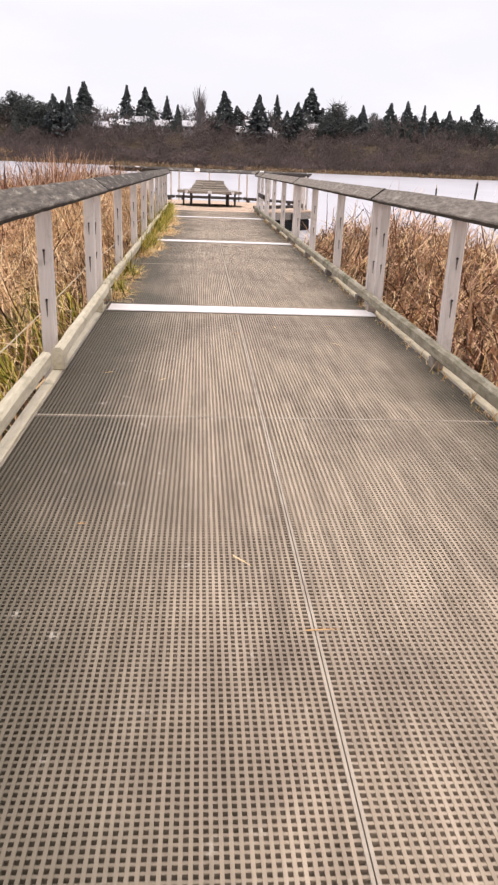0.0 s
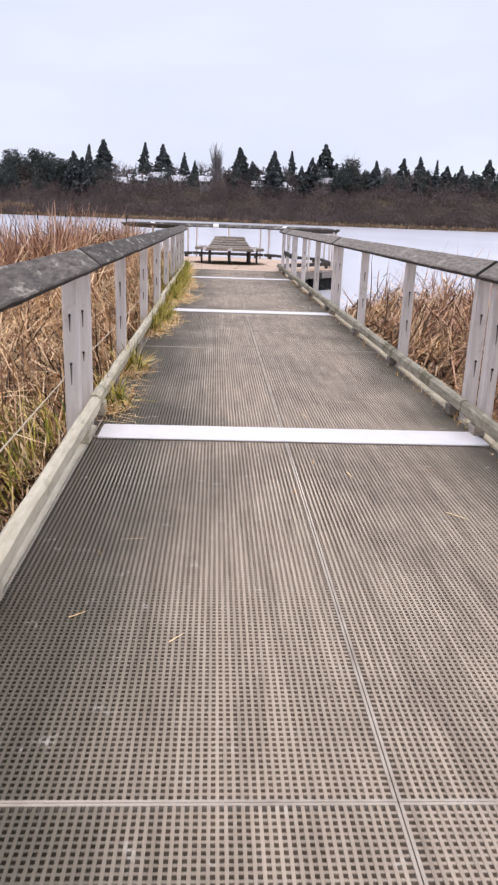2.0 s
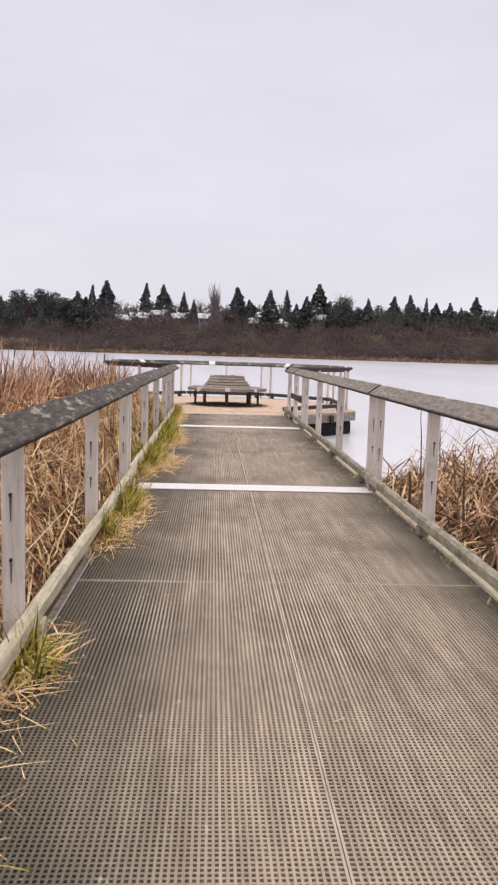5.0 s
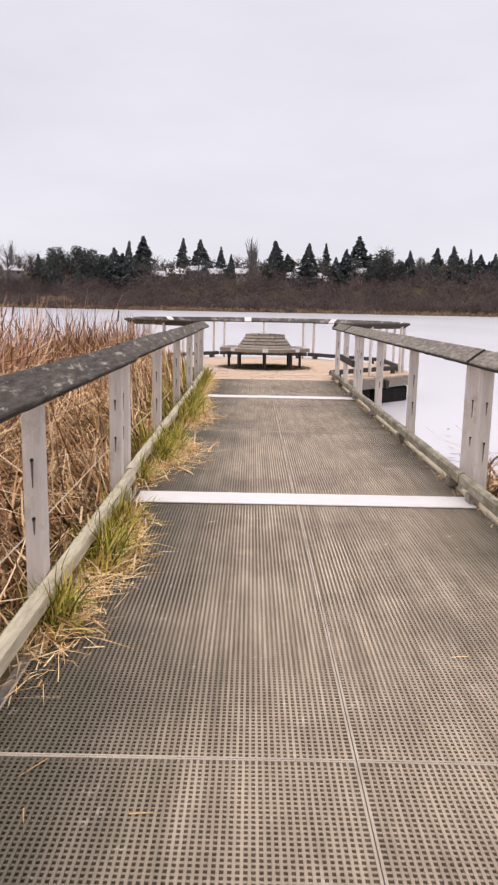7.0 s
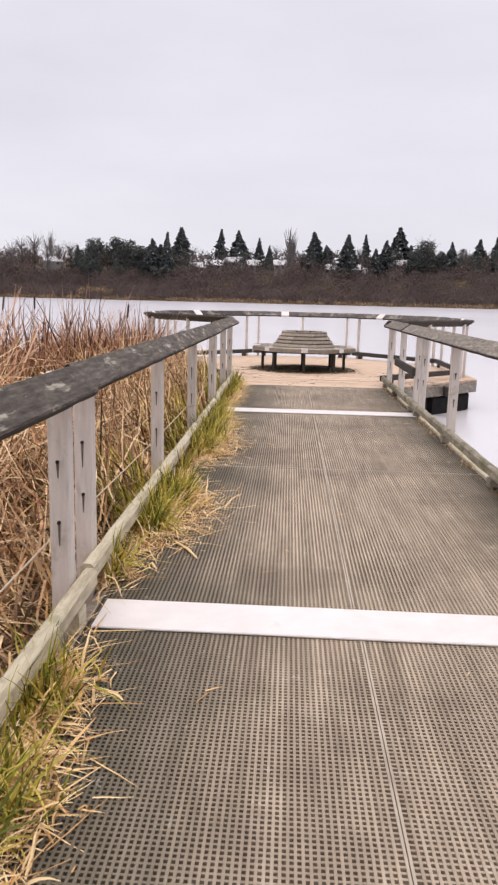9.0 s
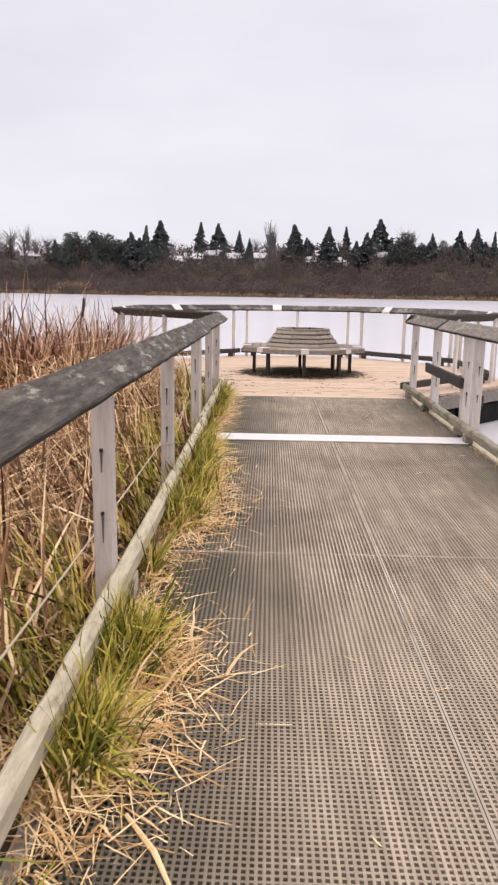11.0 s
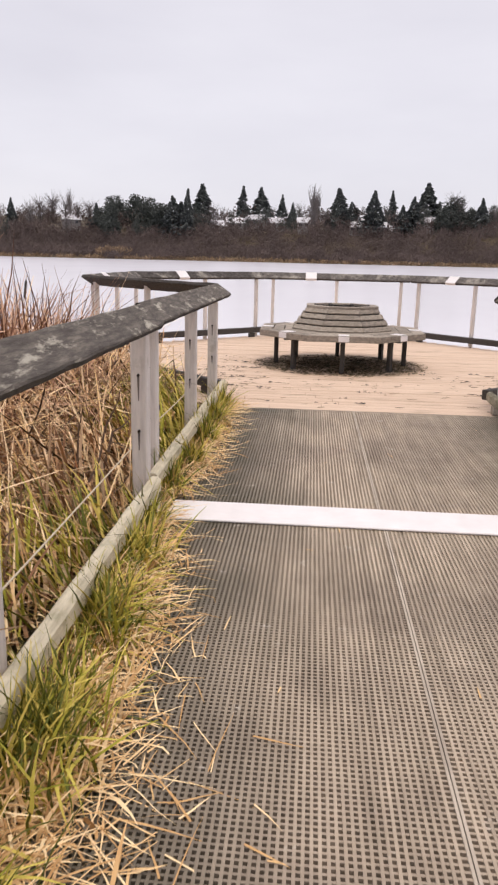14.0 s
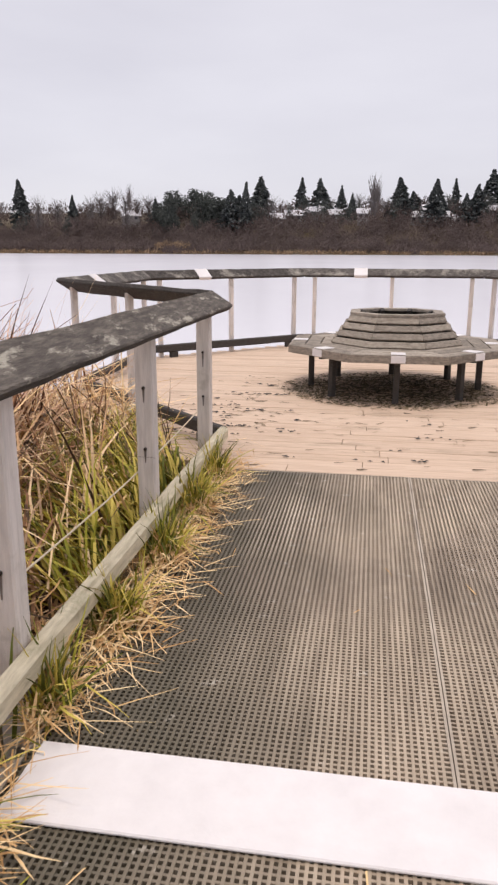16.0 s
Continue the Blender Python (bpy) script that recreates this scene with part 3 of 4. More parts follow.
def platform_railing(k):
    a, b2 = rail_corner(k, 2.92), rail_corner(k + 1, 2.92)
    d = (b2 - a).normalized()
    long = (b2 - a).length
    inward = (RAIL_C - (a + b2) / 2).normalized()
    inward.z = 0
    r = thing("railing", "weathered timber platform railing with thin pale posts and tilted top rail", "railing", "platform railings")
    run = RAIL_WIDE / 2 * math.cos(RAIL_TILT)
    head = RAIL_LOW + run * math.tan(RAIL_TILT) - RAIL_THICK / math.cos(RAIL_TILT) - 0.001
    for s in ((0.16, long / 2) if k == 4 else (long / 2, long - 0.16) if k == 6 else (0.16, long / 2, long - 0.16)):
        p = a + d * s
        post(p.x, p.y, head, r, bolts=False, toward=(inward.x, inward.y), size=0.052, fall=(-inward.x, -inward.y))
    e0, up = rail_centre(rail_corner(k, 2.92 - run) + Vector((0, 0, RAIL_LOW)), -inward)
    e1, up = rail_centre(rail_corner(k + 1, 2.92 - run) + Vector((0, 0, RAIL_LOW)), -inward)
    # square the ends back to the corner line before the mitre is cut
    slip = d * (run * math.tan(radians(22.5)))
    bb = Build().bar((e0 - slip)[:], (e1 + slip)[:], RAIL_WIDE, RAIL_THICK, 0.007, up=up, k0=-MITRE, k1=MITRE, rough=0.005, steps=16).dark_edges(M_EDGE_SHADE)
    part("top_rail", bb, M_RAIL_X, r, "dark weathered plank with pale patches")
    kb = Build().bar((a + inward * 0.07 + Vector((0, 0, 0.115)) + d * 0.05)[:], (b2 + inward * 0.07 + Vector((0, 0, 0.115)) - d * 0.05)[:], 0.06, 0.09, 0.01, rough=0.004, steps=10)
    part("kerb_board", kb, M_DARKWOOD, r, "dark wet kerb board")
    for s in (0.3, long - 0.3):
        p = a + inward * 0.07 + d * s
        part("kerb_block", Build().bar((p + Vector((0, 0, 0.034)) - d * 0.05)[:], (p + Vector((0, 0, 0.034)) + d * 0.05)[:], 0.05, 0.066, 0.004), M_DARKWOOD, r)
    if k not in (4, 6):
        p = e0.lerp(e1, 0.68 if k < 4 else 0.3) + up * (RAIL_THICK / 2 + 0.001)
        part("joint_plate", Build().bar((p - d * 0.09)[:], (p + d * 0.09)[:], RAIL_WIDE + 0.004, 0.008, 0.002, up=up), M_PLATE, r, "pale metal joint plate")
        q = p - up * (RAIL_THICK / 2) - (-inward * math.cos(RAIL_TILT) + Vector((0, 0, math.sin(RAIL_TILT)))) * (RAIL_WIDE / 2 + 0.002)
        part("joint_plate", Build().bar((q - d * 0.09)[:], (q + d * 0.09)[:], 0.006, RAIL_THICK, 0.001, up=up), M_PLATE, r, "pale metal joint plate")
    return r


for k in range(8):
    if k != 5:
        platform_railing(k)

# ---- octagonal bench ----
bench = thing("octagonal_bench", "weathered grey timber octagonal bench around a stepped hollow back", "bench", at=(PC.x, 17.82, 0))
bench.scale = (0.925, 0.925, 0.94)


def ring_point(k, apo, z):
    a = radians(22.5 + 45 * k)
    r = apo / math.cos(radians(22.5))
    return Vector((r * math.cos(a), r * math.sin(a), z))


t8 = math.tan(radians(22.5))
for k in range(8):
    mid_a = radians(45 + 45 * k)
    out = Vector((math.cos(mid_a), math.sin(mid_a), 0))
    for apo, wd in ((0.975, 0.14), (0.825, 0.14), (0.68, 0.13)):
        a, b2 = ring_point(k, apo, 0.455), ring_point(k + 1, apo, 0.455)
        d = (b2 - a).normalized() * 0.002
        part("seat_board", Build().bar(a + d, b2 - d, wd, 0.04, 0.005, k0=-t8, k1=t8, rough=0.002, steps=4), M_BENCH, bench)
    a, b2 = ring_point(k, 1.045, 0.435), ring_point(k + 1, 1.045, 0.435)
    part("apron", Build().bar(a, b2, 0.035, 0.075, 0.004, k0=-t8, k1=t8, rough=0.003, steps=4), M_BENCH, bench)
    for i in range(4):
        apo = 0.62 - 0.052 * i
        z = 0.505 + 0.071 * i
        a, b2 = ring_point(k, apo, z), ring_point(k + 1, apo, z)
        up = (Vector((0, 0, 1)) - out * 0.55).normalized()
        part("back_slat", Build().bar(a, b2, 0.030, 0.064, 0.005, up=up, k0=-t8, k1=t8, rough=0.003, steps=4), M_BENCH, bench)
    # added dark backing, so the gaps between the slats look shaded
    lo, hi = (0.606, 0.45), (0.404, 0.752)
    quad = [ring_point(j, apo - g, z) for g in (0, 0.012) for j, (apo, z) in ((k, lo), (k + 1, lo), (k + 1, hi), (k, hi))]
    part("slat_gap_backing", Build().add([p[:] for p in quad], [(0, 1, 2, 3), (7, 6, 5, 4), (0, 4, 5, 1), (1, 5, 6, 2), (2, 6, 7, 3), (3, 7, 4, 0)]), M_DARKWOOD, bench, "dark boards added behind the slats to darken the gaps")
    a, b2 = ring_point(k, 0.418, 0.765), ring_point(k + 1, 0.418, 0.765)
    part("cap_board", Build().bar(a, b2, 0.10, 0.03, 0.004, k0=-t8, k1=t8), M_BENCH, bench)
    f = out * 0.86
    part("leg", Build().bar((f.x, f.y, 0), (f.x, f.y, 0.435), 0.058, 0.058, 0.005, up=out), M_DARKWOOD, bench)
    part("bearer", Build().bar((out * 0.35 + Vector((0, 0, 0.405)))[:], (out * 1.02 + Vector((0, 0, 0.405)))[:], 0.045, 0.06, 0.003), M_DARKWOOD, bench)
    side = out.cross(Vector((0, 0, 1)))
    c = out * 1.0655 + Vector((0, 0, 0.437))
    part("joint_plate", Build().bar((c - side * 0.065)[:], (c + side * 0.065)[:], 0.006, 0.066, 0.001), M_PLATE, bench, "pale metal joint plate")
    c = out * 0.975 + Vector((0, 0, 0.478))
    part("joint_plate", Build().bar((c - side * 0.065)[:], (c + side * 0.065)[:], 0.15, 0.005, 0.001), M_PLATE, bench, "pale metal joint plate")
    for ang in (radians(22.5 + 45 * k),):
        q = Vector((math.cos(ang), math.sin(ang), 0))
        part("back_post", Build().bar((q * 0.55 + Vector((0, 0, 0.43)))[:], (q * 0.37 + Vector((0, 0, 0.77)))[:], 0.05, 0.05, 0.003), M_DARKWOOD, bench)

# added floor in the hollow, blocks light falling through to the deck
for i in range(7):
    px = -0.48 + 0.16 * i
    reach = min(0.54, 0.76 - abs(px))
    part("light_stop_board", Build().bar((px, -reach, 0.44), (px, reach, 0.44), 0.156, 0.024, 0.003), M_DARKWOOD, bench, "dark board added inside the hollow back to block light")

# ---- reeds and grass ----
rng = np.random.default_rng(5)


def on_ground(x, y, dz=0.0):
    return np.array([[a, b, max(ground_height(a, b), WATER_Z - 0.1) + dz] for a, b in zip(x, y)])


def scatter(n, x0, x1, y0, y1, power=1.0):
    return rng.uniform(0, 1, n) ** power * (x1 - x0) + x0, rng.uniform(y0, y1, n)


def patchy(x, y, scale, level, seed):
    keep = [noise.noise(Vector((a * scale, b * scale, seed))) > level for a, b in zip(x, y)]
    return x[keep], y[keep]


def reed_bed(name, x, y, hmin, hmax, mat, label, seed, lean=0.22, bend=0.9, width=(0.014, 0.034), fold=0.45, segs=5):
    n = len(x)
    hd = rng.uniform(0, 2 * np.pi, n)
    # blades beside the kerb lean away from the deck
    hd = np.where((x > -2.3) & (x < 0), rng.uniform(np.pi * 0.55, np.pi * 1.45, n), hd)
    hd = np.where((x < 1.6) & (x > 0), rng.uniform(-np.pi * 0.45, np.pi * 0.45, n), hd)
    # standing reeds sway about the upright; fallen ones lie about their lean
    tilt = np.abs(rng.normal(0, lean, n)) if lean < 0.65 else np.clip(rng.normal(lean + 0.1, 0.38, n), 0.15, 1.75)
    return ribbons(name, mat, on_ground(x, y, -0.05), hd, tilt, rng.uniform(hmin, hmax, n),
                   rng.uniform(*width, n), rng.uniform(0.1, bend, n), label, "reeds", segs, fold, seed)


def left_lim(x, y):
    ok = (y < 13.38 - x) | (x < -3.5)
    ok &= y < 17.2 - 0.10 * np.maximum(0, -x - 3) + 1.3 * np.sin(x * 0.35)
    return x[ok], y[ok]


def right_lim(x, y):
    ok = y < 7.0 + 0.10 * np.maximum(0, x - 2) + 1.1 * np.sin(x * 0.5)
    return x[ok], y[ok]


# tall standing dead reeds
x, y = scatter(6000, -3.0, -11, -9, 17, 1.1)
x, y = left_lim(*patchy(x, y, 0.45, -0.12, 3.0))
reed_bed("reeds", x, y, 0.7, 1.55, M_STRAW, "tall dry russet reeds standing in the marsh", 11, lean=0.35, fold=0.6)
x, y = scatter(2300, 1.9, 11, -9, 1.8, 1.1)
x, y = right_lim(*patchy(x, y, 0.45, -0.15, 8.0))
reed_bed("reeds", x, y, 0.5, 1.35, M_STRAW, "tall dry russet reeds standing in the marsh", 12, lean=0.4, fold=0.6)
x, y = scatter(11000, -3.1, -9, 2, 15)
x, y = left_lim(*patchy(x, y, 0.5, 0.0, 30.0))
reed_bed("reeds", x, y, 0.9, 1.6, M_RUSSET, "thick clumps of tall russet reeds", 19, lean=0.42, bend=1.3, width=(0.016, 0.04), fold=0.7)
x, y = scatter(3600, 2.4, 8, -3, 2.2)
x, y = right_lim(*patchy(x, y, 0.5, 0.0, 40.0))
reed_bed("reeds", x, y, 0.5, 1.15, M_RUSSET, "thick clumps of russet reeds", 20, lean=0.7, bend=1.1, width=(0.018, 0.04), fold=0.6)
x, y = scatter(9000, -2.9, -6.5, 7.5, 14.5)
x, y = left_lim(*patchy(x, y, 0.55, 0.05, 66.0))
reed_bed("reeds", x, y, 1.2, 1.75, M_RUSSET, "tall dense russet reeds rising above the rail", 99, lean=0.2, bend=0.7, width=(0.012, 0.03), fold=0.45)
x, y = scatter(5200, -2.35, -4.2, 12.3, 15.6)
x, y = left_lim(*patchy(x, y, 0.9, -0.15, 67.0))
reed_bed("reeds", x, y, 0.9, 1.35, M_RUSSET, "russet reeds beside the end of the rail", 100, lean=0.24, bend=0.9, width=(0.008, 0.02), fold=0.5)
# wider marsh
x, y = np.concatenate([rng.uniform(-42, -10, 5500), rng.uniform(10, 42, 4500), rng.uniform(-12, 12, 2500)]), np.concatenate([rng.uniform(-30, 13, 5500), rng.uniform(-30, 7, 4500), rng.uniform(-30, -12.5, 2500)])
reed_bed("reeds", x, y, 0.7, 1.5, M_RUSSET, "wide bed of dry russet reeds", 29, lean=0.4, bend=1.0, width=(0.04, 0.09), fold=0.5, segs=3)
# short matted litter beside the deck
x, y = scatter(26000, -1.46, -4.2, -8, 16.6, 1.35)
x, y = left_lim(x, y)
reed_bed("matted_reeds", x, y, 0.18, 0.5, M_STRAW, "matted dry reed litter beside the walkway", 26, lean=0.95, bend=1.6, width=(0.008, 0.02), fold=0.7)
x, y = scatter(8000, 1.28, 4.4, -8, 8.4, 1.3)
reed_bed("matted_reeds", x, y, 0.2, 0.5, M_STRAW, "matted dry reed litter beside the walkway", 27, lean=1.0, bend=1.6, width=(0.009, 0.022), fold=0.7)
x, y = scatter(22000, -1.47, -3.9, -4, 16.2, 1.25)
x, y = left_lim(*patchy(x, y, 0.9, -0.25, 52.0))
reed_bed("matted_reeds", x, y, 0.22, 0.55, M_PALE, "curled pale straw matted beside the walkway", 31, lean=0.8, bend=1.9, width=(0.007, 0.017), fold=0.7)
x, y = scatter(5500, -3.2, -5.4, 11.4, 16.6, 1.1)
x, y = left_lim(*patchy(x, y, 0.7, -0.3, 61.0))
reed_bed("reeds", x, y, 0.85, 1.4, M_RUSSET, "thick clump of russet reeds by the platform", 32, lean=0.5, bend=1.4, width=(0.014, 0.032), fold=0.6)
x, y = scatter(9000, -1.6, -3.6, 8.5, 14.0, 1.1)
reed_bed("matted_reeds", x, y, 0.35, 0.75, M_STRAW, "curled russet straw heaped beside the walkway", 38, lean=0.6, bend=2.4, width=(0.008, 0.02), fold=0.7)
# long leaves drooping from the stems
x, y = scatter(4200, -1.9, -3.9, -6, 15.5, 1.1)
x, y = left_lim(*patchy(x, y, 0.8, -0.3, 71.0))
reed_bed("drooping_reeds", x, y, 0.7, 1.25, M_STRAW, "broad dry reed leaves drooping over the marsh", 33, lean=0.35, bend=2.9, width=(0.008, 0.019), fold=0.35, segs=7)
x, y = scatter(1500, 1.6, 3.6, -6, 2.0, 1.1)
x, y = right_lim(x, y)
reed_bed("drooping_reeds", x, y, 0.6, 1.1, M_RUSSET, "broad dry reed leaves drooping over the marsh", 34, lean=0.3, bend=2.8, width=(0.012, 0.03), fold=0.35, segs=7)


def heap(name, n, x0, x1, y0, y1, mat, label, seed, low, high, reach, width, top=1.0):
    """Broken reeds lying criss-cross in a loose heap that swells and sinks along the walk."""
    x, y = rng.uniform(min(x0, x1), max(x0, x1), n), rng.uniform(y0, y1, n)
    x, y = left_lim(x, y) if x0 < 0 else right_lim(x, y)
    n = len(x)
    g = on_ground(x, y)
    swell = np.array([0.5 + 0.9 * noise.noise(Vector((a * 0.9, b * 0.9, seed))) + 0.35 * noise.noise(Vector((a * 2.6, b * 2.6, seed + 4))) for a, b in zip(x, y)])
    away = np.clip((np.abs(x) - 1.45) / 0.7, 0.15, 1.0)
    g[:, 2] += np.clip(swell, 0.05, 1.2) * away * rng.uniform(low, high, n) * top
    hd = rng.uniform(0, 2 * np.pi, n)
    close = np.abs(x) < 1.5 + reach[1] * 0.55
    hd = np.where(close, (np.pi if x0 < 0 else 0.0) + rng.uniform(-1.75, 1.75, n), hd)
    return ribbons(name, mat, g, hd, np.clip(rng.normal(1.25, 0.4, n), 0.1, 2.0), rng.uniform(*reach, n), rng.uniform(*width, n), rng.uniform(-0.5, 0.8, n), label, "reeds", 4, 0.5, seed)


# the darkest heaps are an underlayer standing in for shaded gaps in the straw
heap("tangled_reeds", 15000, -1.5, -4.2, -8, 16.6, M_STRAW_DK, "dark reeds tangled beneath paler straw as its shaded gaps", 91, 0.0, 0.55, (0.3, 0.9), (0.008, 0.02))
heap("tangled_reeds", 18000, -1.5, -4.2, -8, 16.6, M_STRAW, "tangled dry reeds lying criss-cross beside the walkway", 92, 0.1, 0.8, (0.3, 0.9), (0.006, 0.016))
heap("tangled_reeds", 12000, -1.5, -3.8, -8, 16.6, M_PALE, "pale broken straw lying criss-cross on the reeds", 93, 0.2, 0.9, (0.2, 0.75), (0.004, 0.011))
heap("tangled_reeds", 6500, 1.45, 4.6, -8, 7.0, M_STRAW_DK, "dark reeds tangled beneath paler straw as its shaded gaps", 94, 0.0, 0.5, (0.3, 0.8), (0.008, 0.022))
heap("tangled_reeds", 7000, 1.45, 4.6, -8, 7.0, M_RUSSET, "tangled russet reeds lying criss-cross beside the walkway", 95, 0.1, 0.75, (0.35, 0.9), (0.007, 0.018))
heap("tangled_reeds", 4200, 1.45, 4.2, -8, 7.0, M_PALE, "pale broken straw lying criss-cross on the reeds", 96, 0.25, 0.75, (0.25, 0.7), (0.005, 0.012))
# bent and fallen straw
x, y = scatter(10000, -2.0, -9, -9, 17, 1.2)
x, y = left_lim(x, y)
reed_bed("fallen_reeds", x, y, 0.45, 1.1, M_STRAW, "tangled fallen dry reed leaves", 13, lean=1.0, bend=1.3, fold=0.5, width=(0.008, 0.02))
x, y = scatter(8500, 1.5, 9, -9, 9, 1.3)
x, y = right_lim(x, y)
reed_bed("fallen_reeds", x, y, 0.4, 1.0, M_STRAW, "tangled fallen dry reed leaves", 14, lean=1.1, bend=1.2, fold=0.5)
x, y = scatter(5000, -1.5, -7, -9, 16, 1.2)
x, y = left_lim(x, y)
reed_bed("rotting_reeds", x, y, 0.35, 0.9, M_STRAW_DK, "dark rotting reed litter on the mud", 15, lean=1.0, bend=0.9, width=(0.008, 0.02))
x, y = scatter(7000, 1.3, 7, -9, 9, 1.2)
x, y = right_lim(x, y)
reed_bed("rotting_reeds", x, y, 0.3, 0.8, M_STRAW_DK, "dark rotting reed litter on the mud", 16, lean=1.0, bend=0.9)
# pale stalks among them
x, y = scatter(2600, -1.55, -5, -8, 15, 1.4)
x, y = left_lim(x, y)
reed_bed("pale_stalks", x, y, 0.35, 0.8, M_PALE, "pale broken reed stalks", 17, lean=0.8, bend=0.4, width=(0.006, 0.012), fold=0.4)
x, y = scatter(1500, 1.4, 5, -8, 8, 1.4)
x, y = right_lim(x, y)
reed_bed("pale_stalks", x, y, 0.35, 0.8, M_PALE, "pale broken reed stalks", 18, lean=0.8, bend=0.3, width=(0.010, 0.018), fold=0.4)


def edge_tufts(name, mat, centres, per, spread, hmin, hmax, seed, label, lean=0.3, bend=1.1, z=-0.02):
    xs, ys = [], []
    for cx, cy, r, k in centres:
        m = int(per * k)
        xs.append(rng.normal(cx, spread * r, m))
        ys.append(rng.normal(cy, 1.9 * spread * r, m))
    xs, ys = np.concatenate(xs), np.concatenate(ys)
    n = len(xs)
    root = np.stack([xs, ys, np.full(n, z)], 1)
    return ribbons(name, mat, root, rng.uniform(0, 6.283, n), np.abs(rng.normal(0, lean, n)), rng.uniform(hmin, hmax, n), rng.uniform(0.005, 0.013, n),
                   rng.uniform(0.2, bend, n), label, "grass", 5, 0.35, seed)


TUFTS = [(-1.22, 0.7, 0.7, 0.25), (-1.22, 1.95, 0.8, 0.3), (-1.22, 4.05, 0.7, 0.45), (-1.19, 4.85, 1.0, 0.8), (-1.2, 5.4, 0.9, 0.4),
         (-1.25, 6.6, 0.5, 0.2), (-1.2, 7.35, 0.9, 1.0), (-1.19, 7.9, 1.1, 1.5), (-1.23, 8.7, 0.5, 0.2), (-1.19, 9.5, 1.0, 1.2), (-1.18, 10.15, 1.1, 1.4), (-1.19, 10.8, 1.0, 1.0), (-1.21, 11.35, 0.8, 0.6),
         (-1.25, 11.8, 0.5, 0.25), (-1.26, 12.4, 0.45, 0.25), (-1.24, 12.9, 0.55, 0.4), (-1.235, 13.5, 0.6, 0.5), (-1.24, 14.1, 0.55, 0.45), (-1.25, 14.6, 0.5, 0.35)]
edge_tufts("grass", M_GRASS, TUFTS, 480, 0.055, 0.1, 0.33, 21, "green and yellow grass growing over the deck edge", lean=0.24, bend=0.9)
edge_tufts("dry_grass", M_PALE, TUFTS, 600, 0.08, 0.07, 0.24, 22, "dry yellow grass drooping over the deck edge", lean=1.0, bend=1.5)
# low moss and straw along the right-hand kerb
EDGE = [(1.085, -5.5 + 0.13 * i + 0.05 * math.sin(i * 7.3), 0.45, 0.25 + 0.2 * math.sin(i * 0.37) ** 2) for i in range(156)]
edge_tufts("moss", M_GRASS, EDGE, 60, 0.04, 0.012, 0.04, 36, "low yellow-green moss along the deck edge", lean=0.8, bend=1.4)
edge_tufts("dry_grass", M_PALE, EDGE, 26, 0.06, 0.03, 0.10, 37, "short dry grass caught along the deck edge", lean=1.3, bend=0.6)
# green grass behind the kerb
x, y = scatter(4800, -1.45, -3.2, 7.6, 16.3, 1.5)
x, y = left_lim(*patchy(x, y, 0.6, -0.1, 14.0))
n = len(x)
ribbons("grass", M_GRASS, on_ground(x, y, -0.02), np.where(x > -1.8, rng.uniform(1.8, 4.5, n), rng.uniform(0, 6.28, n)), np.abs(rng.normal(0, 0.5, n)), rng.uniform(0.25, 0.55, n), rng.uniform(0.007, 0.014, n),
        rng.uniform(0.4, 1.6, n), "green marsh grass among dry reeds", "grass", 5, 0.15, 23)
x, y = scatter(3000, -1.45, -2.7, 13.0, 15.8, 1.2)
x, y = left_lim(x, y)
n = len(x)
ribbons("grass", M_GRASS, on_ground(x, y, -0.02), np.where(x > -1.8, rng.uniform(1.8, 4.5, n), rng.uniform(0, 6.28, n)), np.abs(rng.normal(0, 0.4, n)), rng.uniform(0.3, 0.65, n), rng.uniform(0.009, 0.019, n),
        rng.uniform(0.8, 2.2, n), "lush yellow-green marsh grass behind the kerb", "grass", 5, 0.15, 35)
x, y = scatter(1500, -1.5, -2.6, -3.2, 0.6, 1.2)
n = len(x)
ribbons("grass", M_GRASS, on_ground(x, y, 0.1), rng.uniform(1.8, 4.5, n), np.abs(rng.normal(0, 0.5, n)), rng.uniform(0.25, 0.5, n), rng.uniform(0.006, 0.013, n),
        rng.uniform(0.4, 1.8, n), "green marsh grass among dry reeds", "grass", 5, 0.15, 98)
# reed litter afloat off the right-hand bank
n = 2600
x, y = rng.uniform(1.4, 4.6, n), 7.2 + np.abs(rng.normal(0, 1.6, n))
ribbons("floating_litter", M_STRAW_DK, np.stack([x, y, np.full(n, WATER_Z + 0.006)], 1), rng.uniform(0, 6.28, n), np.full(n, 1.53), rng.uniform(0.06, 0.3, n), rng.uniform(0.006, 0.02, n),
        rng.uniform(-0.05, 0.05, n), "broken reed litter floating by the bank", "litter", 3, 0, 28)
# straw lying on the grating in drifts
n = 6500
drift = np.array([min(1.4, c[3] + 0.03) for c in TUFTS])
pick = rng.choice(len(TUFTS), n, p=drift / drift.sum())
spread = np.array([0.045 + 0.1 * min(1.3, c[3]) for c in TUFTS])[pick]
x = -1.25 + np.abs(rng.normal(0, 1, n)) * spread
y = np.array([c[1] for c in TUFTS])[pick] + rng.normal(0, 0.26, n)
clear = (np.min(np.abs(y[:, None] - np.array([0.10, 6.15, 12.08])), axis=1) > 0.2) | (x < -1.2)
x, y = x[clear], y[clear]
n = len(x)
high = 0.07 * np.exp(-((x + 1.25) / 0.14) ** 2)
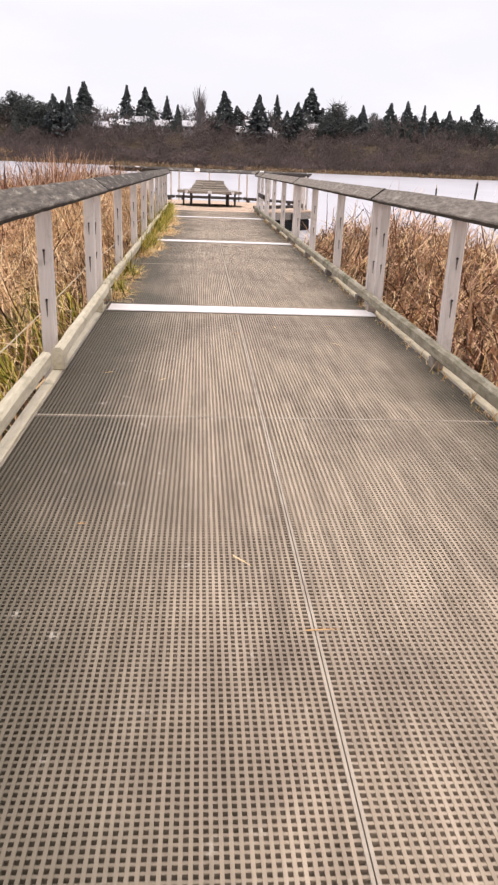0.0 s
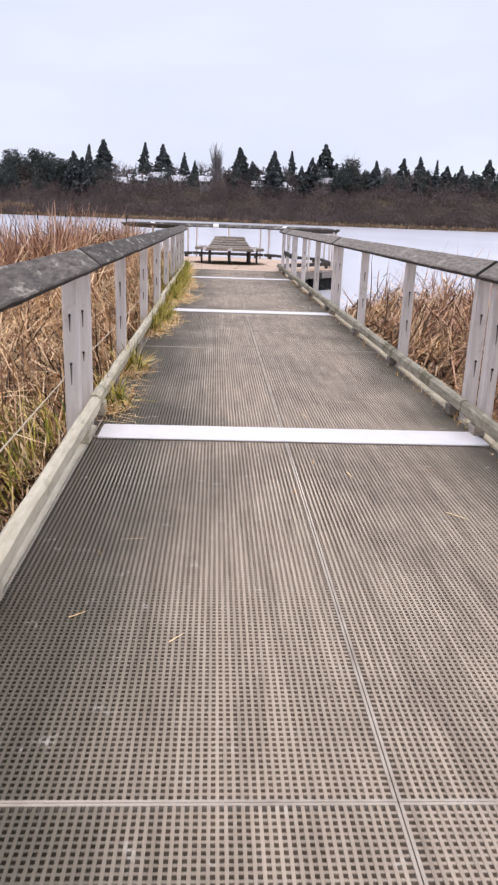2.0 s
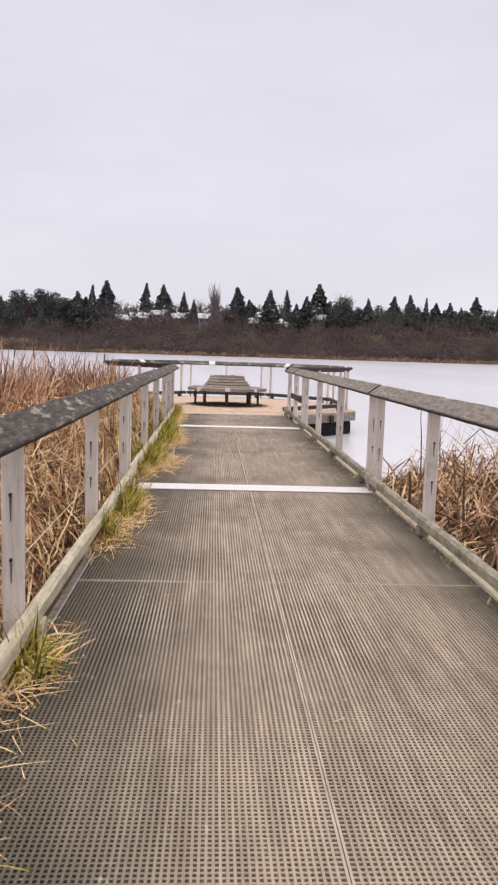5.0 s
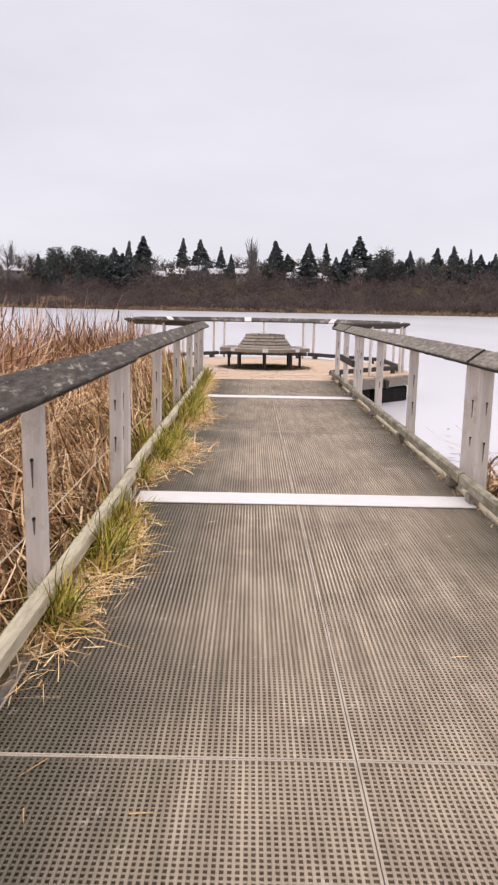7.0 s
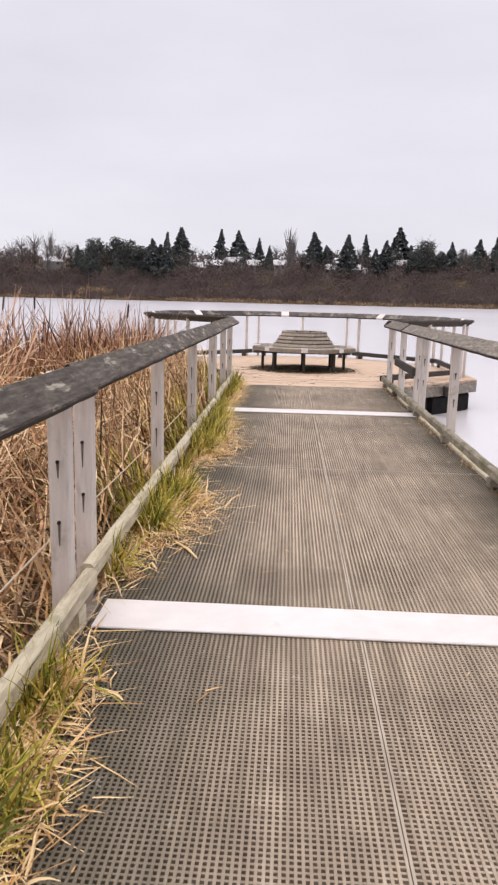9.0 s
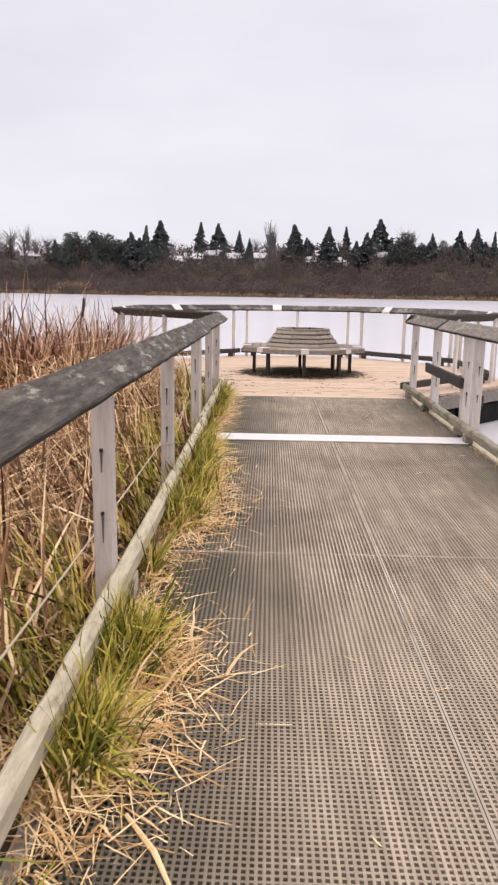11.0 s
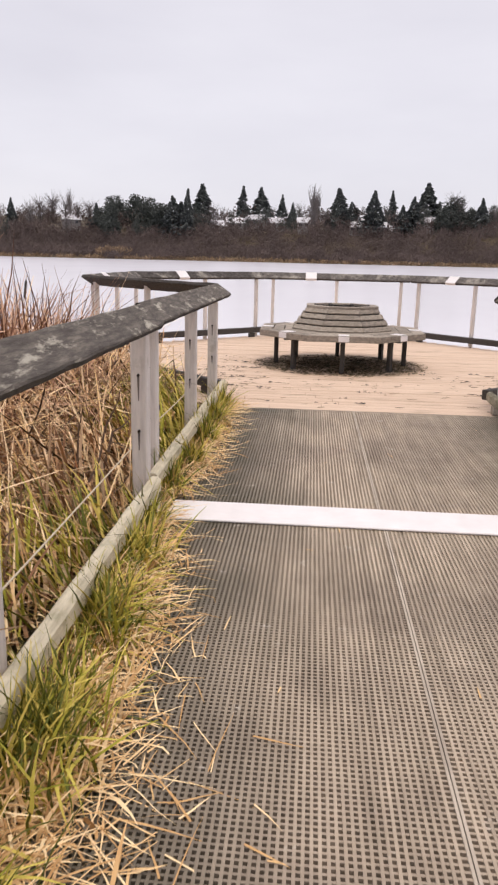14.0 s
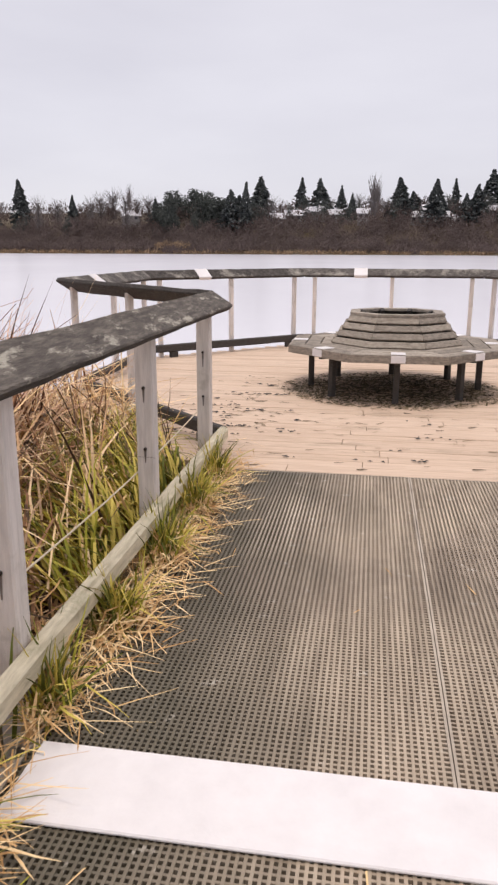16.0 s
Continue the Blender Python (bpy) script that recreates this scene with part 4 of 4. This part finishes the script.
ribbons("loose_straw", M_PALE, np.stack([x, y, 0.004 + high * rng.uniform(0, 1, n)], 1), rng.uniform(0, 6.28, n), rng.uniform(1.35, 1.58, n), rng.uniform(0.05, 0.24, n), rng.uniform(0.003, 0.007, n),
        rng.uniform(-0.05, 0.25, n), "dry straw drifted over the grating", "straw", 3, 0.3, 24)
n = 70
ribbons("loose_straw", M_PALE, np.stack([rng.uniform(-1.1, 1.0, n), rng.uniform(-6, 14.5, n), np.full(n, 0.004)], 1), rng.uniform(0, 6.28, n), np.full(n, 1.55), rng.uniform(0.03, 0.12, n),
        rng.uniform(0.004, 0.008, n), np.zeros(n), "scattered straw bits on the grating", "straw", 2, 0, 25)

# ---- far shore ----


def conifer_mesh(kind, seed):
    """Ragged crown of short drooping sprays, one unit high, fuller on one side, with gaps."""
    r = np.random.default_rng(seed)
    b = Build()
    lean = Vector((r.uniform(-0.03, 0.03), r.uniform(-0.03, 0.03), 0))
    full = r.uniform(0, 6.283)
    bulge = r.uniform(0.15, 0.36)
    for i in range(680):
        h = 0.1 + 0.9 * r.random() ** 0.9
        a = r.uniform(0, 6.283)
        shape = min(1.0, (1 - h) / (1 - bulge)) ** 1.12 * (0.7 + 0.3 * min(1.0, h / bulge))
        gap = max(0.25, 0.8 + 1.0 * noise.noise(Vector((math.cos(a) * 1.5, math.sin(a) * 1.5, h * 15 + seed))))
        reach = kind * shape * gap * (1 + 0.22 * math.cos(a - full)) + 0.012
        out = Vector((math.cos(a), math.sin(a), 0))
        sd = Vector((-out.y, out.x, 0))
        s0 = r.uniform(0.1, 0.75)
        root = lean * h + out * reach * s0 + Vector((0, 0, h - 0.1 * reach * s0))
        ln = min(reach * (1 - s0) + 0.015, 0.12) * r.uniform(0.6, 1.5)
        tip = root + out * ln + Vector((0, 0, -0.35 * ln + r.uniform(-0.015, 0.02)))
        midp = root.lerp(tip, 0.55) + Vector((0, 0, 0.012))
        wd = 0.006 + ln * r.uniform(0.15, 0.32)
        b.add([root[:], (midp + sd * wd)[:], tip[:], (midp - sd * wd)[:], (midp + Vector((0, 0, -0.03 - 0.15 * ln)))[:]],
              [(0, 1, 2), (0, 2, 3), (0, 4, 2), (1, 4, 3)])
    b.tube(lean * 0.85 + Vector((0, 0, 0.85)), lean + Vector((0, 0, 1.02)), 0.008, 0.001, 5)
    return b.mesh("crown", M_CONIFER)


def round_tree_mesh(seed, mat, n=4600, narrow=0.34):
    r = np.random.default_rng(seed)
    b = Build()
    lobes = [(Vector((r.uniform(-0.16, 0.16), r.uniform(-0.16, 0.16), r.uniform(0.3, 0.8))), r.uniform(0.16, 0.25)) for _ in range(9)]
    for i in range(n):
        c, rad = lobes[i % 9]
        d = Vector(r.normal(0, 1, 3)).normalized() * rad * r.uniform(0.5, 1.08)
        d.x *= narrow / 0.34
        p = c + d
        s = 0.024 * r.uniform(0.5, 1.2)
        u = Vector(r.normal(0, 1, 3)).normalized() * s
        v = Vector(r.normal(0, 1, 3)).normalized() * s
        b.add([(p + u)[:], (p + v)[:], (p - u)[:], (p - v * 0.7)[:]], [(0, 1, 2, 3)])
    return b.mesh("crown", mat)


def bare_mesh(seed, narrow):
    """Upright leafless branches, one unit high."""
    r = np.random.default_rng(seed)
    b = Build()
    for i in range(150):
        a = r.uniform(0, 6.283)
        h = r.uniform(0.08, 0.72)
        ln = r.uniform(0.15, 0.34)
        out = Vector((math.cos(a), math.sin(a), 0))
        p0 = out * 0.01 + Vector((0, 0, h))
        p1 = out * narrow * r.uniform(0.4, 1.0) + Vector((0, 0, h + ln))
        b.tube(p0, p1, 0.005, 0.0015, 3)
    return b.mesh("crown", M_TWIG)


CROWNS = {"fir": [conifer_mesh(0.24, 31), conifer_mesh(0.30, 32), conifer_mesh(0.21, 33), conifer_mesh(0.27, 41)], "cedar": [conifer_mesh(0.36, 34), conifer_mesh(0.42, 35)],
          "broad": [round_tree_mesh(36, M_BROAD), round_tree_mesh(37, M_BROAD)], "poplar": [bare_mesh(38, 0.12)], "bare": [bare_mesh(39, 0.34), bare_mesh(40, 0.30)]}
TRUNK = Build().tube((0, 0, 0), (0, 0, 0.95), 0.016, 0.003, 7).mesh("trunk", M_BARK)
LABELS = {"fir": ("tall dark green conifer on the far shore", "conifer"), "cedar": ("broad dark green cedar on the far shore", "conifer"),
          "broad": ("dense dark evergreen tree on the far shore", "tree"), "poplar": ("slim leafless grey poplar on the far shore", "poplar"),
          "bare": ("leafless brown-grey tree on the far shore", "tree")}
tree_count = 0


def far_tree(kind, x, top, y=380.0):
    """A tree whose tip stands at height top as seen on the y = 380 line."""
    global tree_count
    k = (y + 5) / 385.0
    x, top = x * k, 1.3 + (top - 1.3) * k
    z = ground_height(x, y) - 0.3
    t = thing("conifer" if kind in ("fir", "cedar") else "tree", *LABELS[kind], "far shore trees", at=(x, y, z))
    t.rotation_euler[2] = tree_count * 2.4
    h = top - z
    wide = 0.72 + 0.75 * ((tree_count * 7) % 10) / 10
    for nm, me in (("trunk", TRUNK), ("crown", CROWNS[kind][tree_count % len(CROWNS[kind])])):
        o = new(nm, me)
        o.parent = t
        o.scale = (h * wide, h * wide, h)
    tree_count += 1
    return t

FIRS = [(-62.8, 33.1), (-55.7, 35.5), (-35.6, 34.8), (-16.6, 31.1), (11.3, 34.4), (27.8, 33.4), (36.0, 33.6), (52.2, 37.2), (90.9, 32.5), (99.3, 33.5),
        (108.2, 32.1), (135.0, 33.5), (-179.8, 35.5), (-151.5, 27.8), (-108.1, 25.6), (120.3, 30.1), (146.0, 29.0), (-200.0, 31.0)]
CEDARS = [(-70.2, 29.7), (-26.9, 34.4), (-11.8, 27.6), (16.9, 28.2), (46.0, 31.0), (78.0, 30.9), (114.1, 29.7), (58.0, 29.0), (127.0, 28.0), (-66.0, 27.0), (40.5, 27.0),
          (155.0, 30.0), (94.0, 27.5), (104.0, 27.5), (118.0, 26.5)]
BROADS = [(-101.2, 28.5), (-96.9, 31.0), (-89.8, 30.9), (-81.3, 30.5), (-76.0, 27.0), (63.4, 33.0), (68.0, 29.0), (82.9, 29.1), (-85.0, 27.0), (-105.0, 25.0), (72.0, 27.0), (109.0, 26.0), (100.0, 26.5), (122.0, 27.5), (130.0, 27.0), (139.0, 28.5), (88.0, 26.0)]
BARES = [(-123.7, 31.0), (-130.5, 31.6), (-137.0, 29.5), (-118.0, 27.5), (5.0, 26.0), (66.0, 34.0), (-45.0, 23.0), (22.0, 26.5), (-160.0, 26.0), (75.0, 27.0), (-50.0, 27.5), (-22.0, 26.5), (-8.0, 28.0), (33.0, 28.0), (48.0, 27.0), (85.0, 27.5), (104.0, 28.5), (124.0, 27.0), (-112.0, 28.0), (-142.0, 27.5), (-170.0, 28.5)]
for kind, trees in (("fir", FIRS), ("cedar", CEDARS), ("broad", BROADS), ("bare", BARES), ("poplar", [(-1.5, 36.6), (0.6, 33.5), (-122.0, 33.0)])):
    for i, (tx, tz) in enumerate(trees):
        far_tree(kind, tx, tz, 384 + (i * 37) % 46)


def house(x, y, z, wide, deep, high, turn):
    h = thing("house", "pale far-shore house with a frosted low roof among trees", "house", "far shore houses", at=(x, y, z))
    h.rotation_euler[2] = radians(turn)
    part("wall", Build().box(-wide / 2, wide / 2, -deep / 2, deep / 2, -9, high), M_HOUSE, h)
    r = Build()
    e, ov = deep / 2 + 0.6, wide / 2 + 0.6
    top = high + deep * 0.3
    r.add([(-ov, -e, high - 0.1), (ov, -e, high - 0.1), (ov, 0, top), (-ov, 0, top), (-ov, e, high - 0.1), (ov, e, high - 0.1),
           (-ov, -e, high + 0.25), (ov, -e, high + 0.25), (ov, 0, top + 0.35), (-ov, 0, top + 0.35), (-ov, e, high + 0.25), (ov, e, high + 0.25)],
          [(0, 1, 2, 3), (3, 2, 5, 4), (7, 6, 9, 8), (8, 9, 10, 11), (0, 6, 7, 1), (5, 11, 10, 4), (0, 3, 9, 6), (3, 4, 10, 9), (1, 7, 8, 2), (2, 8, 11, 5)])
    part("roof", r, M_ROOF, h)
    n = max(2, int(wide / 3.2))
    for i in range(n):
        cx = -wide / 2 + wide * (i + 0.5) / n
        part("window", Build().box(cx - 0.7, cx + 0.7, -deep / 2 - 0.06, -deep / 2 + 0.05, high * 0.45, high * 0.45 + 1.2), M_GLASS, h)
    part("chimney", Build().box(wide * 0.2, wide * 0.2 + 0.8, -0.4, 0.4, high, top + 1.0), M_HOUSE, h)


for hx, hz, hw, turn in ((-40, 16.5, 11, 4), (-30, 17.5, 12, -8), (-20, 16.0, 9, 5), (-6, 17.0, 8, 0), (20, 15.5, 8, -6), (30, 16.5, 10, 8),
                         (38, 14.0, 11, -4), (46, 15.0, 9, 6), (54, 17.5, 9, -5), (83, 17.5, 7, 5), (24, 18.5, 8, 3), (-125, 16, 12, 8), (-48, 15, 8, 8)):
    house(hx * 1.03, 388 + (hw * 7) % 17, hz - 0.4 - (hw * 5) % 3, hw * 0.74, 8.5, 2.9, turn * 3)


def brush(name, mat, label, spots, seed, leaf):
    """Leafless shrubs as clouds of fine twig sprays."""
    r = np.random.default_rng(seed)
    vs, fs = [], []
    for cx, cy, cz, rx, rz, n in spots:
        d = r.normal(0, 1, (n, 3))
        d /= np.linalg.norm(d, axis=1)[:, None]
        d *= (r.random(n) ** 0.4)[:, None]
        p = np.array([cx, cy, cz]) + d * np.array([rx, rx, rz])
        u = r.normal(0, 1, (n, 3)) * leaf * 0.35
        v = r.normal(0, 1, (n, 3)) * leaf * np.array([0.35, 0.35, 1.0])
        o = sum(len(q) for q in vs)
        vs.append(np.stack([p + u, p + v, p - u, p - v], 1).reshape(-1, 3))
        b = o + np.arange(n) * 4
        fs.append(np.stack([b, b + 1, b + 2, b + 3], 1))
    me = bpy.data.meshes.new(name)
    me.from_pydata(np.concatenate(vs).tolist(), [], np.concatenate(fs).tolist())
    me.materials.append(mat)
    me.update()
    return tagged(new(name, me), label, "brush", kind="stuff")


r = np.random.default_rng(77)
spots = []
for tx, tz in FIRS + CEDARS + BROADS:
    for j in range(2):
        x, y = tx * 1.03 + r.normal(0, 2.6), r.uniform(384, 402)
        h = (tz - 12) * r.uniform(0.3, 0.62)
        spots.append((x, y, ground_height(x, y) + h * 0.5, r.uniform(1.8, 3.6), h * 0.6, 420))
brush("evergreen_thicket", M_BROAD, "dark evergreen undergrowth round the far trees", spots, 83, 0.36)
spots = []
for i in range(1500):
    x = r.uniform(-240, 240)
    far = r.uniform(1, 46)
    y = SHORE_Y - 18 * math.sin(x * 0.006 + 0.5) + far
    h = r.uniform(2.2, 4.6) + min(2.5, far * 0.05)
    spots.append((x, y, ground_height(x, y) + h * 0.55, r.uniform(3.0, 6.5), h * 0.62, 270))
brush("brush", M_BRUSH, "reddish-brown leafless brush along the far bank", spots, 78, 0.31)
spots = []
for i in range(420):
    x = r.uniform(-420, 420)
    y = SHORE_Y - 18 * math.sin(x * 0.006 + 0.5) + r.uniform(52, 110)
    h = r.uniform(7.0, 12.0)
    spots.append((x, y, ground_height(x, y) + h * 0.55, r.uniform(4.0, 7.0), h * 0.6, 200))
brush("brush", M_BRUSH, "dark leafless thicket on the hill", spots, 79, 0.5)
spots = []
for i in range(190):
    x, y = r.uniform(-170, 170), r.uniform(378, 386)
    h = r.uniform(4.5, 9.0)
    spots.append((x, y, ground_height(x, y) + h * 0.5, r.uniform(1.6, 3.4), h * 0.6, 130))
brush("brush", M_BRUSH, "tall leafless shrubs screening the houses", spots, 81, 0.42)
spots = []
for i in range(420):
    x = -330 + 660 * i / 420 + r.uniform(-1, 1)
    y = SHORE_Y - 18 * math.sin(x * 0.006 + 0.5) + 3 * math.sin(x * 0.05) + r.uniform(-2, 3)
    spots.append((x, y, 0.15, 1.7, r.uniform(0.7, 1.4), 60))
brush("shore_reeds", M_REEDBAND, "tan reeds fringing the far shore", spots, 80, 0.4)

brush("dry_reeds", M_REEDBAND, "pale dry reeds on the far bank", [(-98 + 3 * i, 350 + 2 * (i % 3), 3.2 + 0.5 * (i % 2), 2.6, 1.8, 160) for i in range(5)], 82, 0.4)

# ---- small things ----
for ya, yb, z in ((-6, 0.2, 0.29), (0.2, 6.3, 0.30), (6.3, 12.4, 0.29), (12.4, 15.0, 0.31)):
    b = Build()
    pts = [Vector((-1.435, ya + (yb - ya) * i / 8, z - 0.03 * math.sin(math.pi * i / 8))) for i in range(9)]
    for p, q in zip(pts, pts[1:]):
        b.tube(p, q, 0.0042, 0.0042, 6)
    solid("rope", b, M_WIRE, "thin pale rope strung along the outer side of the posts", "rope", "ropes")
stick = Build()
sp = [Vector((-1.03, 7.10, 0.012)), Vector((-0.94, 6.98, 0.01)), Vector((-0.88, 6.86, 0.008))]
stick.tube(sp[0], sp[1], 0.006, 0.008, 6).tube(sp[1], sp[2], 0.008, 0.005, 6)
solid("reed_stalk", stick, M_PALE, "short pale broken reed stalk lying on the grating", "stalk")
r = np.random.default_rng(90)
for i in range(80):
    cx, cy = PC.x + r.uniform(-2.2, 2.3), r.uniform(15.0, 17.4)
    if i % 4 == 0:
        cx, cy = -1.5 + r.normal(0, 0.12), r.uniform(15.6, 18.2)
    cy = 14.85 + 0.14 * round((cy - 14.85) / 0.14) if i % 3 else cy
    b = Build()
    for k in range(int(r.integers(1, 6))):
        p = Vector((cx + r.normal(0, 0.05), cy + r.normal(0, 0.02), 0.008))
        d = Vector((r.uniform(0.3, 1), r.uniform(-0.6, 0.6), 0)) * r.uniform(0.012, 0.04)
        sd = Vector((-d.y, d.x, 0)) * 0.35
        b.add([(p - d)[:], (p + sd + Vector((0, 0, 0.006)))[:], (p + d)[:], (p - sd)[:]], [(0, 1, 2, 3)])
    solid("leaf_litter", b, M_DARKWOOD, "small dark leaf litter on the platform boards", "litter", "leaf litter", kind="stuff")


# bench shade deepened by a disc of dark leaf scraps on the boards
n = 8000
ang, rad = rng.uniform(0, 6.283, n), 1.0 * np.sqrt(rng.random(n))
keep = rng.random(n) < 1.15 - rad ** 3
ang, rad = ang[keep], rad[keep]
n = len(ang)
ribbons("leaf_litter", M_LITTER_SHADE, np.stack([-0.15 + rad * np.cos(ang) * 1.08, 17.72 + rad * np.sin(ang), np.full(n, 0.004)], 1), rng.uniform(0, 6.28, n), rng.uniform(1.45, 1.57, n), rng.uniform(0.015, 0.06, n),
        rng.uniform(0.010, 0.026, n), rng.uniform(-0.05, 0.02, n), "dark leaf litter beneath the bench, massed to deepen its shade", "litter", 2, 0, 97)


n = 280
x = np.concatenate([rng.uniform(-2.2, 2.1, n // 2), rng.normal(-1.5, 0.2, n // 4), rng.normal(-0.1, 1.2, n - n // 2 - n // 4)])
y = 14.92 + 0.14 * np.round(np.concatenate([rng.uniform(0, 2.6, n // 2), rng.uniform(0.6, 3.4, n // 4), rng.uniform(0.5, 2.2, n - n // 2 - n // 4)]) / 0.14) + rng.normal(0, 0.012, n)
ribbons("leaf_litter", M_LITTER_SHADE, np.stack([x, y, np.full(n, 0.006)], 1), rng.normal(0, 0.35, n) + np.pi * (rng.random(n) < 0.5), np.full(n, 1.55), rng.uniform(0.02, 0.11, n), rng.uniform(0.006, 0.018, n),
        np.zeros(n), "dark needles and leaf scraps caught in the board joints", "litter", 2, 0, 98)


def cattail(x, y, high, lean, seed):
    c = thing("cattail", "dry brown cattail stalk with a dark seed head", "cattail", "cattails", at=(x, y, -0.45))
    tip = Vector((lean, lean * 0.4, high))
    part("stalk", Build().tube((0, 0, 0), tip * 0.55 + Vector((-0.02, 0, 0)), 0.006, 0.005, 6).tube(tip * 0.55 + Vector((-0.02, 0, 0)), tip, 0.005, 0.003, 6), M_STRAW_DK, c)
    d = tip.normalized()
    part("seed_head", Build().tube(tip - d * 0.22, tip - d * 0.20, 0.004, 0.012, 8).tube(tip - d * 0.20, tip - d * 0.06, 0.012, 0.012, 8).tube(tip - d * 0.06, tip - d * 0.04, 0.012, 0.003, 8), M_DARKWOOD, c, "dark brown velvety seed head")


for i in range(9):
    cattail(-2.6 - 2.2 * r.random(), 11.5 + 4.0 * r.random(), r.uniform(1.3, 1.85), r.uniform(-0.25, 0.25), i)
for i in range(10):
    cattail(2.2 + 3.0 * r.random(), 1.0 + 5.5 * r.random(), r.uniform(1.2, 1.65), r.uniform(-0.2, 0.2), i)
for i in range(3):
    cattail(-3.0 - 3.0 * r.random(), 2.0 + 7 * r.random(), r.uniform(1.6, 2.0), r.uniform(-0.2, 0.2), i)
